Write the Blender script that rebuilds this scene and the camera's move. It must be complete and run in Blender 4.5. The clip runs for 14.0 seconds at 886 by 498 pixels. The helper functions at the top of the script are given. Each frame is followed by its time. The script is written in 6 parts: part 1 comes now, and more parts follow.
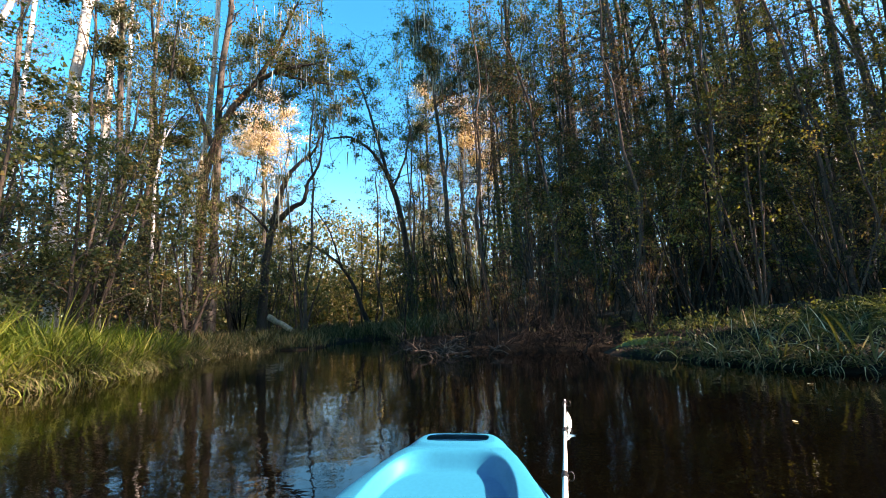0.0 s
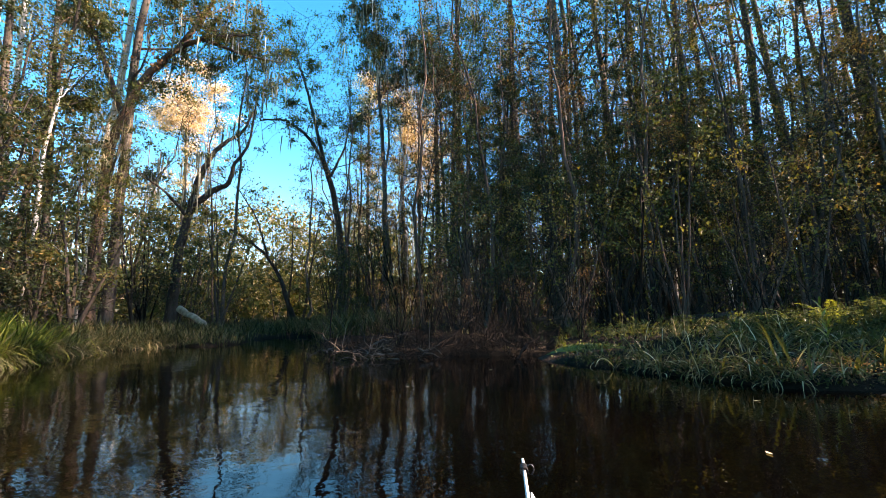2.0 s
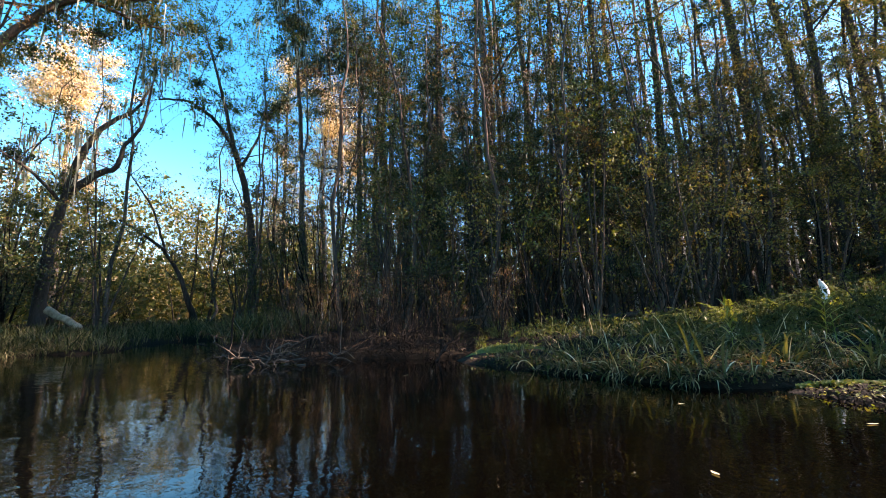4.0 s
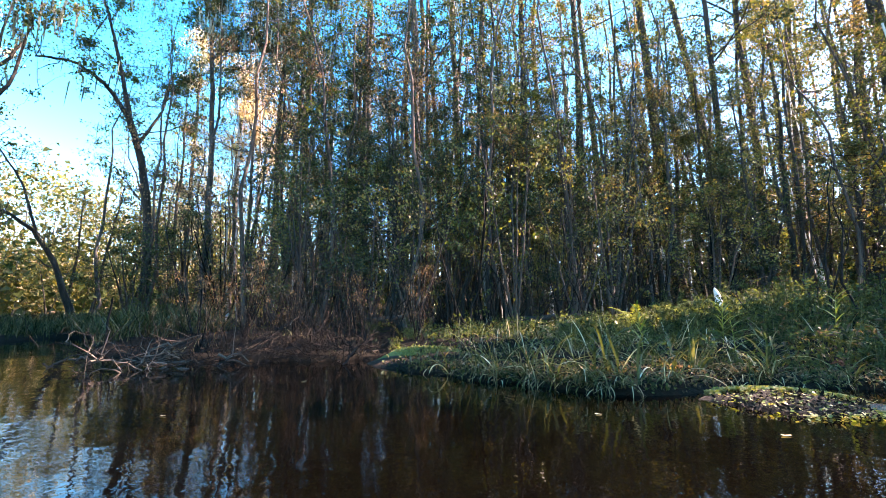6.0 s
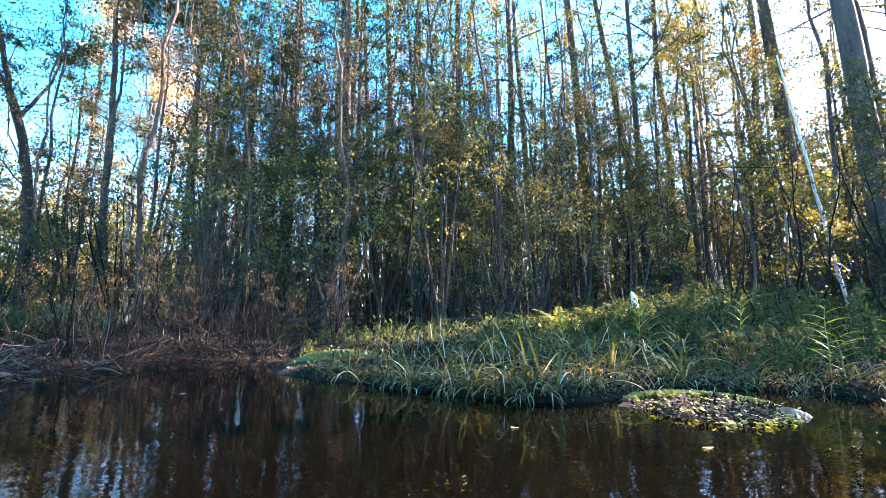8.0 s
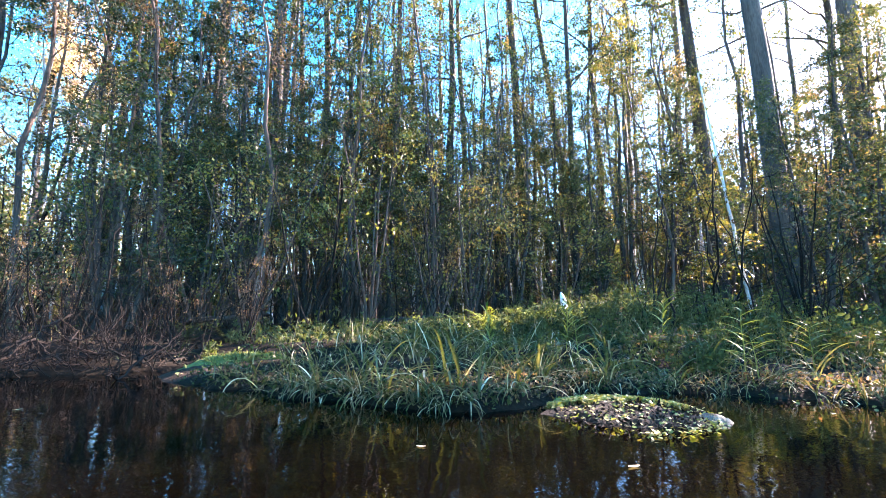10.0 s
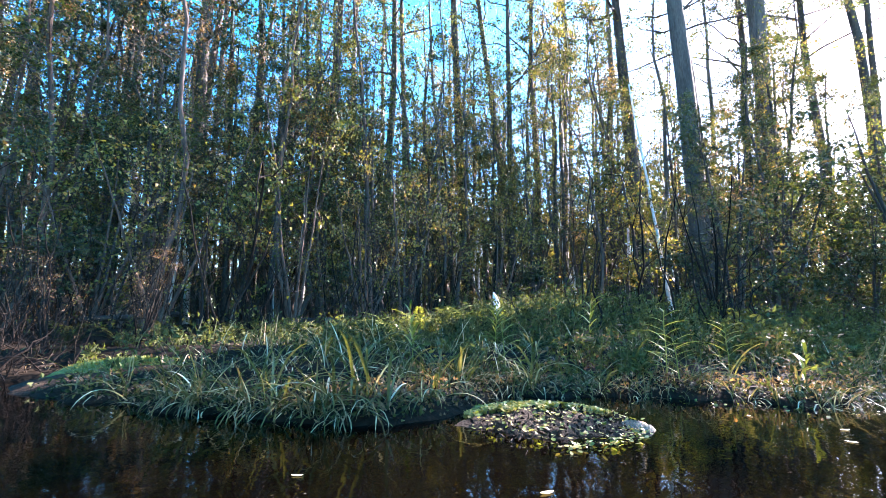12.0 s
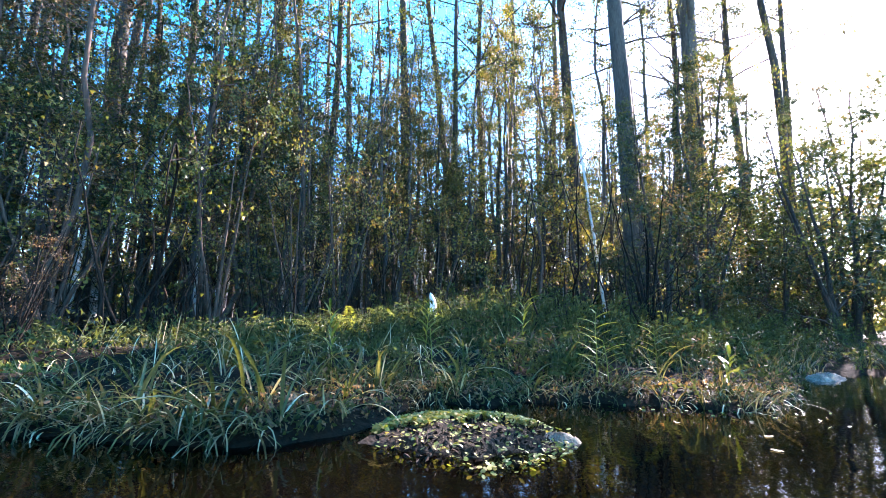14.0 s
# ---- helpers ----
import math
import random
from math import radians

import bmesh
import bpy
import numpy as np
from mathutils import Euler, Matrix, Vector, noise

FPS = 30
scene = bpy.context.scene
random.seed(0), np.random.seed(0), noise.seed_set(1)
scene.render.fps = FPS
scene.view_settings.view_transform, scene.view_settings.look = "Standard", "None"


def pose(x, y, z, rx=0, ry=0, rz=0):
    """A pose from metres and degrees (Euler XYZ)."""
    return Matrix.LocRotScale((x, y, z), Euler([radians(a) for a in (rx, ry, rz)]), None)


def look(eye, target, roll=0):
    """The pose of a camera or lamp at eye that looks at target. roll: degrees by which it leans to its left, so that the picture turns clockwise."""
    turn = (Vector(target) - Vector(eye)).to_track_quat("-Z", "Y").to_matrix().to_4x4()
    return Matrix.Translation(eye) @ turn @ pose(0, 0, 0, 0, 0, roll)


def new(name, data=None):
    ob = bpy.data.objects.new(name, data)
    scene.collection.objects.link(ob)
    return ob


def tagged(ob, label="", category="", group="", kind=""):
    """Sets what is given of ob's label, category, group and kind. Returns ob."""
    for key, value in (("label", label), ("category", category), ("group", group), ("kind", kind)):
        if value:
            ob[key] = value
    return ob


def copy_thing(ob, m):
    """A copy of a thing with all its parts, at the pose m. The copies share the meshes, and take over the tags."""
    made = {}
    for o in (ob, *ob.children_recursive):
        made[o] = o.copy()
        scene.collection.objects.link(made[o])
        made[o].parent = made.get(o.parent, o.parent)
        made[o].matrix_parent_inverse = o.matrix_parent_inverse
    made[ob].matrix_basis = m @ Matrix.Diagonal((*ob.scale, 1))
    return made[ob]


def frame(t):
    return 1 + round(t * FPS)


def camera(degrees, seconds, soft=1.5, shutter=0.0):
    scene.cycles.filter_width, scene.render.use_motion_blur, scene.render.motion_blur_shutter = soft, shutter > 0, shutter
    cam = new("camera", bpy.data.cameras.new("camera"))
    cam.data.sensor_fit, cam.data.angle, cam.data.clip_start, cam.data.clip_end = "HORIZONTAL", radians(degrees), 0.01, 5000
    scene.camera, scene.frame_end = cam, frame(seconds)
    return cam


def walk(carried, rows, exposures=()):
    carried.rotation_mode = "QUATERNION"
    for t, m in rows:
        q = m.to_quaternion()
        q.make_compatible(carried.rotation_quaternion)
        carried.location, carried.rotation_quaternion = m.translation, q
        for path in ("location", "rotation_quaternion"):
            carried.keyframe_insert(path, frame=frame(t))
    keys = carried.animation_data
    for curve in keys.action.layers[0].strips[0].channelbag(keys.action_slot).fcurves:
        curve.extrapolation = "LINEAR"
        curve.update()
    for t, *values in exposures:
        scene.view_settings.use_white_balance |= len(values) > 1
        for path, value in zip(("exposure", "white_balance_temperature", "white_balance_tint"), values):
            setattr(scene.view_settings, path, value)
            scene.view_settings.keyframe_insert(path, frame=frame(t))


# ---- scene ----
cam = camera(90.0, 14.0, soft=0.6)


def aim(x, y, z, yaw, pitch, roll):
    """A camera pose from its place, its heading, its tilt upwards and its roll, in degrees."""
    return pose(x, y, z, 0, 0, yaw) @ pose(0, 0, 0, 90 + pitch, 0, 0) @ pose(0, 0, 0, 0, 0, roll)


PATH = [
    (0.0, aim(0.000, -0.000, 0.50, -0.02, 9.35, -2.45)),
    (0.5, aim(0.017, 0.133, 0.50, -1.86, 9.24, -1.43)),
    (1.0, aim(0.035, 0.265, 0.50, -3.91, 9.18, -0.94)),
    (1.5, aim(0.055, 0.389, 0.50, -6.15, 9.22, -1.00)),
    (2.0, aim(0.078, 0.502, 0.50, -8.18, 9.12, -0.45)),
    (2.5, aim(0.107, 0.607, 0.50, -10.52, 9.10, -0.20)),
    (3.0, aim(0.144, 0.705, 0.50, -13.04, 9.08, -0.46)),
    (5.5, aim(0.388, 1.131, 0.50, -25.64, 9.07, -0.31)),
    (6.0, aim(0.449, 1.202, 0.50, -28.00, 9.04, 0.18)),
    (6.5, aim(0.518, 1.267, 0.50, -30.29, 9.12, 0.32)),
    (7.0, aim(0.587, 1.324, 0.50, -32.57, 9.16, 0.21)),
    (7.5, aim(0.661, 1.377, 0.50, -34.62, 9.27, 0.15)),
    (8.0, aim(0.740, 1.424, 0.50, -36.74, 9.31, 0.39)),
    (10.5, aim(1.151, 1.619, 0.50, -46.57, 9.43, 0.81)),
    (11.0, aim(1.235, 1.643, 0.50, -48.49, 9.48, 0.93)),
    (11.5, aim(1.319, 1.663, 0.50, -50.41, 9.55, 0.90)),
    (12.0, aim(1.402, 1.677, 0.50, -52.31, 9.58, 0.83)),
    (12.5, aim(1.483, 1.693, 0.50, -54.11, 9.65, 1.09)),
    (13.0, aim(1.568, 1.707, 0.50, -55.81, 9.71, 1.10)),
    (13.5, aim(1.655, 1.715, 0.50, -57.57, 9.82, 1.16)),
    (14.0, aim(1.737, 1.715, 0.50, -59.28, 9.87, 1.09)),
]
walk(cam, PATH, exposures=[(0.0, 2.6, 8300, 34), (3.2, 2.75, 8200, 35), (5.3, 3.15, 8000, 38), (6.2, 4.05, 7400, 38), (7.0, 4.25, 7100, 38), (10.0, 4.35, 6700, 36), (14.0, 3.95, 6400, 34)])

# ---- light ----
SUN_AZ, SUN_EL = 104.0, 27.5
world = bpy.data.worlds.new("sky")
scene.world = world
world.use_nodes = True
wn = world.node_tree.nodes
sky = wn.new("ShaderNodeTexSky")
sky.sky_type = "NISHITA"
sky.sun_disc = False
sky.sun_elevation, sky.sun_rotation = radians(SUN_EL), radians(SUN_AZ)
sky.air_density, sky.dust_density, sky.ozone_density = 1.0, 0.4, 2.0
rich = wn.new("ShaderNodeHueSaturation")
rich.inputs["Hue"].default_value, rich.inputs["Saturation"].default_value = 0.485, 1.5
world.node_tree.links.new(sky.outputs[0], rich.inputs["Color"])
world.node_tree.links.new(rich.outputs[0], wn["Background"].inputs["Color"])
wn["Background"].inputs["Strength"].default_value = 0.095
SUN_DIR = Vector((math.sin(radians(SUN_AZ)) * math.cos(radians(SUN_EL)),
                  math.cos(radians(SUN_AZ)) * math.cos(radians(SUN_EL)), math.sin(radians(SUN_EL))))
sun = new("sun", bpy.data.lights.new("sun", "SUN"))
sun.data.energy, sun.data.angle, sun.data.color = 5.0, radians(0.53), (1.0, 0.94, 0.84)
sun.matrix_world = look(SUN_DIR * 60, (0, 0, 0))

# ---- materials ----


def material(name, dark, light, rough=0.8, scale=6.0, fine=60.0, bump=0.3, stretch=(1, 1, 1), glow_through=0.0,
             island=0.0, spec=0.3, warm=None, distance=0.02):
    """A procedural surface: two noises between two colours, fine relief, and, for leaves, light that passes through."""
    m = bpy.data.materials.new(name)
    m.use_nodes = True
    n, link = m.node_tree.nodes, m.node_tree.links.new
    bsdf, out = n["Principled BSDF"], n["Material Output"]
    where = n.new("ShaderNodeTexCoord")
    mapping = n.new("ShaderNodeMapping")
    mapping.inputs["Scale"].default_value = stretch
    link(where.outputs["Object"], mapping.inputs["Vector"])
    big, small = n.new("ShaderNodeTexNoise"), n.new("ShaderNodeTexNoise")
    for tex, s in ((big, scale), (small, fine)):
        tex.inputs["Scale"].default_value = s
        tex.inputs["Detail"].default_value = 5
        link(mapping.outputs["Vector"], tex.inputs["Vector"])
    add = n.new("ShaderNodeMath")
    add.operation = "MULTIPLY_ADD"
    add.inputs[1].default_value = 0.45
    half = n.new("ShaderNodeMath")
    half.operation = "MULTIPLY"
    half.inputs[1].default_value = 0.6
    link(big.outputs["Fac"], half.inputs[0])
    link(small.outputs["Fac"], add.inputs[0])
    link(half.outputs[0], add.inputs[2])
    spread = n.new("ShaderNodeMapRange")
    spread.inputs["From Min"].default_value, spread.inputs["From Max"].default_value = 0.36, 0.68
    last = add.outputs[0]
    if island:
        geo, info = n.new("ShaderNodeNewGeometry"), n.new("ShaderNodeObjectInfo")
        mix = n.new("ShaderNodeMath")
        mix.operation = "MULTIPLY_ADD"
        mix.inputs[1].default_value = island
        link(geo.outputs["Random Per Island"], mix.inputs[0])
        link(last, mix.inputs[2])
        more = n.new("ShaderNodeMath")
        more.operation = "MULTIPLY_ADD"
        more.inputs[1].default_value = island * 0.7
        link(info.outputs["Random"], more.inputs[0])
        link(mix.outputs[0], more.inputs[2])
        less = n.new("ShaderNodeMath")
        less.operation = "SUBTRACT"
        less.inputs[1].default_value = island * 0.85
        link(more.outputs[0], less.inputs[0])
        last = less.outputs[0]
    link(last, spread.inputs["Value"])
    ramp = n.new("ShaderNodeValToRGB")
    ramp.color_ramp.elements[0].color = (*dark, 1)
    ramp.color_ramp.elements[1].color = (*light, 1)
    if warm:
        ramp.color_ramp.elements[1].position = 0.72
        ramp.color_ramp.elements.new(1.0).color = (*warm, 1)
    link(spread.outputs["Result"], ramp.inputs["Fac"])
    link(ramp.outputs["Color"], bsdf.inputs["Base Color"])
    bsdf.inputs["Roughness"].default_value = rough
    bsdf.inputs["Specular IOR Level"].default_value = spec
    if bump:
        b = n.new("ShaderNodeBump")
        b.inputs["Strength"].default_value = bump
        b.inputs["Distance"].default_value = distance
        link(add.outputs[0], b.inputs["Height"])
        link(b.outputs["Normal"], bsdf.inputs["Normal"])
    if glow_through:
        thin = n.new("ShaderNodeBsdfTranslucent")
        lift = n.new("ShaderNodeMixRGB")
        lift.blend_type = "MULTIPLY"
        lift.inputs["Fac"].default_value = 1.0
        lift.inputs["Color2"].default_value = (1.5, 1.35, 0.6, 1)
        link(ramp.outputs["Color"], lift.inputs["Color1"])
        link(lift.outputs["Color"], thin.inputs["Color"])
        both = n.new("ShaderNodeMixShader")
        both.inputs["Fac"].default_value = glow_through
        link(bsdf.outputs[0], both.inputs[1])
        link(thin.outputs[0], both.inputs[2])
        link(both.outputs[0], out.inputs["Surface"])
    return m


BARK_GREY = material("bark_grey", (0.021, 0.0175, 0.014), (0.096, 0.081, 0.066), 0.9, 1.2, 14, 0.8, (2.5, 2.5, 0.5))
BARK_DARK = material("bark_dark", (0.015, 0.012, 0.009), (0.062, 0.048, 0.037), 0.95, 1.5, 18, 0.9, (2.5, 2.5, 0.5))
BARK_RED = material("bark_red", (0.030, 0.020, 0.014), (0.115, 0.074, 0.052), 0.9, 1.5, 16, 0.9, (3, 3, 0.4))
# whitish bark; its brightness also paints sunlight on left and distant trunks
BARK_PALE = material("bark_pale", (0.26, 0.24, 0.21), (0.60, 0.56, 0.50), 0.85, 1.4, 16, 0.6, (2.5, 2.5, 0.6))
# dead wood kept near black: shade at the forest foot is in the colour
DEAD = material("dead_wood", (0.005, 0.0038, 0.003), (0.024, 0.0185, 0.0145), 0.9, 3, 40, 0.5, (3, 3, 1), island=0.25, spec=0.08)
TAN_WOOD = material("tan_wood", (0.12, 0.09, 0.055), (0.46, 0.37, 0.24), 0.9, 3, 40, 0.6, (2, 2, 2))
BLEACHED = material("bleached_wood", (0.5, 0.48, 0.44), (0.78, 0.76, 0.72), 0.8, 6, 50, 0.4)
LEAF_OAK = material("leaf_oak", (0.019, 0.027, 0.009), (0.078, 0.095, 0.030), 0.5, 3, 30, 0, glow_through=0.38, island=0.22, spec=0.15, warm=(0.165, 0.112, 0.042))
LEAF_DARK = material("leaf_dark", (0.012, 0.021, 0.010), (0.047, 0.065, 0.029), 0.45, 3, 30, 0, glow_through=0.28, island=0.2, spec=0.15, warm=(0.125, 0.082, 0.034))
LEAF_GOLD = material("leaf_gold", (0.055, 0.066, 0.015), (0.155, 0.148, 0.033), 0.5, 3, 30, 0, glow_through=0.4, island=0.25, warm=(0.220, 0.143, 0.039))
LEAF_RUST = material("leaf_rust", (0.096, 0.044, 0.018), (0.272, 0.160, 0.072), 0.6, 3, 30, 0, glow_through=0.4, island=0.4, warm=(0.336, 0.192, 0.096))
LEAF_BROWN = material("leaf_brown", (0.035, 0.022, 0.012), (0.12, 0.075, 0.04), 0.6, 3, 30, 0, glow_through=0.35, island=0.4, warm=(0.20, 0.12, 0.06))
LEAF_AMBER = material("leaf_amber", (0.050, 0.036, 0.014), (0.17, 0.125, 0.042), 0.6, 3, 30, 0, glow_through=0.45, island=0.4, warm=(0.24, 0.13, 0.05))
LEAF_BLOND = material("leaf_blond", (0.26, 0.19, 0.11), (0.52, 0.42, 0.28), 0.6, 3, 30, 0, glow_through=0.4, island=0.4, warm=(0.58, 0.46, 0.33))
MOSS_GREY = material("hanging_moss", (0.10, 0.11, 0.085), (0.24, 0.25, 0.20), 0.9, 4, 30, 0, glow_through=0.3, island=0.3)
# grass of the shaded banks, with some of that shade in the colour
GRASS = material("grass_blade", (0.014, 0.020, 0.009), (0.070, 0.086, 0.036), 0.65, 3, 30, 0, glow_through=0.28, island=0.45, warm=(0.14, 0.115, 0.065), spec=0.05)
# left bank's tall grass, with sunlight put into its yellow-green
GRASS_SUN = material("grass_sunlit", (0.016, 0.036, 0.004), (0.078, 0.118, 0.014), 0.55, 2, 20, 0, glow_through=0.4, island=0.4, warm=(0.14, 0.15, 0.032), spec=0.12)
STRAP = material("strap_leaf", (0.018, 0.024, 0.008), (0.082, 0.092, 0.032), 0.55, 4, 40, 0.1, glow_through=0.3, island=0.45, warm=(0.12, 0.115, 0.05), spec=0.2)
# leaf of the reeds; its brightness also paints sunlight on ridge grass and ferns
CANE = material("cane_and_lit_leaf", (0.06, 0.085, 0.014), (0.20, 0.22, 0.05), 0.45, 4, 40, 0.1, glow_through=0.4, island=0.3, spec=0.3)
STRAP_DRY = material("dry_leaf", (0.22, 0.17, 0.09), (0.50, 0.43, 0.28), 0.6, 6, 50, 0.2, glow_through=0.25, island=0.3)
PENNYWORT = material("pennywort", (0.04, 0.06, 0.010), (0.15, 0.18, 0.035), 0.45, 6, 50, 0, glow_through=0.35, island=0.4, warm=(0.28, 0.24, 0.08))
FERN = material("fern", (0.013, 0.019, 0.008), (0.066, 0.082, 0.029), 0.6, 4, 30, 0, glow_through=0.34, island=0.35, spec=0.08)
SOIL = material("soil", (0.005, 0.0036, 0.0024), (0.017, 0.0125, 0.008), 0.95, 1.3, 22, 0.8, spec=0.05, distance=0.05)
MUD = material("mud", (0.007, 0.005, 0.0035), (0.042, 0.030, 0.020), 0.85, 14, 90, 1.0, spec=0.08, distance=0.03)
SAND = material("sand", (0.07, 0.052, 0.036), (0.27, 0.21, 0.15), 0.9, 14, 110, 0.9, spec=0.15)
# lighter twin of the dead wood, painting light on the twig heap
TWIGS_LIT = material("lit_twigs", (0.015, 0.011, 0.008), (0.10, 0.077, 0.058), 0.9, 3, 40, 0.5, (3, 3, 1), island=0.3)
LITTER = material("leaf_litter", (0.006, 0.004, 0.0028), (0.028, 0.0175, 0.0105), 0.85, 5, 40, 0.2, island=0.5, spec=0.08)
TURF = material("low_moss", (0.045, 0.055, 0.012), (0.16, 0.17, 0.036), 0.85, 6, 90, 0.9, distance=0.03)
PLASTIC = material("kayak_plastic", (0.0002, 0.120, 0.190), (0.0005, 0.145, 0.225), 0.46, 2, 160, 0.08, spec=0.10, distance=0.002)
ROD = material("rod_blank", (0.55, 0.54, 0.52), (0.78, 0.77, 0.74), 0.35, 30, 200, 0.05)
ROD_DARK = material("rod_wrap", (0.01, 0.01, 0.01), (0.03, 0.03, 0.03), 0.4, 30, 200, 0.05)
LURE = material("lure_pearl", (0.45, 0.66, 0.58), (0.82, 0.86, 0.82), 0.25, 20, 120, 0.05, spec=0.6)


def water_material():
    m = bpy.data.materials.new("tannin_water")
    m.use_nodes = True
    n, link = m.node_tree.nodes, m.node_tree.links.new
    bsdf = n["Principled BSDF"]
    where, mapping = n.new("ShaderNodeTexCoord"), n.new("ShaderNodeMapping")
    mapping.inputs["Scale"].default_value = (1.0, 1.0, 1.0)
    link(where.outputs["Object"], mapping.inputs["Vector"])
    swell, ripple = n.new("ShaderNodeTexNoise"), n.new("ShaderNodeTexNoise")
    for tex, s, d in ((swell, 1.1, 2), (ripple, 9.0, 3)):
        tex.inputs["Scale"].default_value, tex.inputs["Detail"].default_value = s, d
        link(mapping.outputs["Vector"], tex.inputs["Vector"])
    mix = n.new("ShaderNodeMath")
    mix.operation = "MULTIPLY_ADD"
    mix.inputs[1].default_value = 0.16
    link(ripple.outputs["Fac"], mix.inputs[0])
    link(swell.outputs["Fac"], mix.inputs[2])
    crisp = n.new("ShaderNodeTexNoise")
    crisp.inputs["Scale"].default_value, crisp.inputs["Detail"].default_value = 34.0, 2
    link(mapping.outputs["Vector"], crisp.inputs["Vector"])
    more = n.new("ShaderNodeMath")
    more.operation = "MULTIPLY_ADD"
    more.inputs[1].default_value = 0.018
    link(crisp.outputs["Fac"], more.inputs[0])
    link(mix.outputs[0], more.inputs[2])
    b = n.new("ShaderNodeBump")
    b.inputs["Strength"].default_value, b.inputs["Distance"].default_value = 0.09, 0.10
    link(more.outputs[0], b.inputs["Height"])
    link(b.outputs["Normal"], bsdf.inputs["Normal"])
    silt = n.new("ShaderNodeTexNoise")
    silt.inputs["Scale"].default_value = 0.5
    link(mapping.outputs["Vector"], silt.inputs["Vector"])
    ramp = n.new("ShaderNodeValToRGB")
    ramp.color_ramp.elements[0].color, ramp.color_ramp.elements[1].color = (0.0003, 0.0002, 0.00015, 1), (0.0014, 0.0009, 0.0005, 1)
    link(silt.outputs["Fac"], ramp.inputs["Fac"])
    link(ramp.outputs["Color"], bsdf.inputs["Base Color"])
    bsdf.inputs["Roughness"].default_value = 0.015
    bsdf.inputs["IOR"].default_value = 1.33
    bsdf.inputs["Specular IOR Level"].default_value = 0.4
    return m


WATER = water_material()

# ---- mesh tools ----


class Mesh:
    """Gathers points and faces of several surfaces into one mesh."""

    def __init__(self):
        self.v, self.f, self.slot, self.count = [], [], [], 0

    def add(self, verts, faces, slot=0):
        verts = np.asarray(verts, float)
        faces = np.asarray(faces, int)
        self.v.append(verts)
        self.f.append(faces + self.count)
        self.slot.append(np.full(len(faces), slot))
        self.count += len(verts)

    def tube(self, points, radii, sides=7, slot=0, wobble=0.0, rng=None):
        """A tapered round limb through the points, closed at its end."""
        points = np.asarray(points, float)
        radii = np.asarray(radii, float)
        k = len(points)
        ways = np.gradient(points, axis=0)
        ways /= np.linalg.norm(ways, axis=1)[:, None] + 1e-9
        ref = np.array((1.0, 0, 0)) if abs(ways[0, 0]) < 0.8 else np.array((0, 1.0, 0))
        side = np.cross(ways, ref)
        side /= np.linalg.norm(side, axis=1)[:, None] + 1e-9
        up = np.cross(side, ways)
        a = np.linspace(0, 2 * math.pi, sides, endpoint=False)
        r = radii[:, None] * np.ones(sides)
        if wobble and rng is not None:
            r = r * (1 + wobble * rng.uniform(-1, 1, (k, sides)))
        ring = points[:, None] + r[..., None] * (np.cos(a)[None, :, None] * side[:, None] + np.sin(a)[None, :, None] * up[:, None])
        i = np.arange(k - 1)[:, None] * sides
        j = np.arange(sides)[None]
        jn = (j + 1) % sides
        quads = np.stack([i + j, i + jn, i + sides + jn, i + sides + j], -1).reshape(-1, 4)
        self.add(ring.reshape(-1, 3), quads, slot)

    def leaves(self, where, size, rng, slot=0, slim=0.5, droop=0.0, cup=0.15):
        """Single leaves, each a folded diamond of four points, turned at random."""
        where = np.asarray(where, float)
        n = len(where)
        way = rng.normal(size=(n, 3))
        way[:, 2] -= droop
        way /= np.linalg.norm(way, axis=1)[:, None]
        other = np.cross(way, rng.normal(size=(n, 3)))
        other /= np.linalg.norm(other, axis=1)[:, None] + 1e-9
        flat = np.cross(way, other)
        s = (np.asarray(size) * rng.uniform(0.6, 1.4, n))[:, None]
        mid = where + way * s * 0.5
        pts = np.stack([where, mid + other * s * slim * 0.5 + flat * s * cup, where + way * s, mid - other * s * slim * 0.5 + flat * s * cup], 1)
        self.add(pts.reshape(-1, 3), np.arange(n * 4).reshape(n, 4), slot)

    def pads(self, where, size, rng, slot=0, tilt=0.35):
        """Small round leaves that lie nearly flat, each a six-sided pad."""
        where = np.asarray(where, float)
        n = len(where)
        r = (size * rng.uniform(0.6, 1.3, n))[:, None]
        lean = rng.normal(size=(n, 2)) * tilt
        a = np.arange(6) * math.pi / 3
        x, y = np.cos(a)[None] * r, np.sin(a)[None] * r
        pts = where[:, None] + np.stack([x, y, x * lean[:, :1] + y * lean[:, 1:] - 0.15 * r], -1)
        self.add(pts.reshape(-1, 3), np.arange(n * 6).reshape(n, 6), slot)

    def small_leaves(self, where, size, rng, slot=0, slim=0.75, droop=0.0):
        """Small far leaves, each a single three-cornered blade."""
        where = np.asarray(where, float)
        n = len(where)
        way = rng.normal(size=(n, 3))
        way[:, 2] -= droop
        way /= np.linalg.norm(way, axis=1)[:, None]
        other = np.cross(way, rng.normal(size=(n, 3)))
        other /= np.linalg.norm(other, axis=1)[:, None] + 1e-9
        s = (np.asarray(size) * rng.uniform(0.6, 1.4, n))[:, None]
        pts = np.stack([where, where + way * s * 0.45 + other * s * slim, where + way * s], 1)
        self.add(pts.reshape(-1, 3), np.arange(n * 3).reshape(n, 3), slot)

    def blades(self, base, length, width, rng, lean=0.5, bend=0.6, steps=4, slot=0, turn=None):
        """Grass blades: narrow ribbons of a few steps that rise from the base and bow outwards to a point."""
        base = np.asarray(base, float)
        n = len(base)
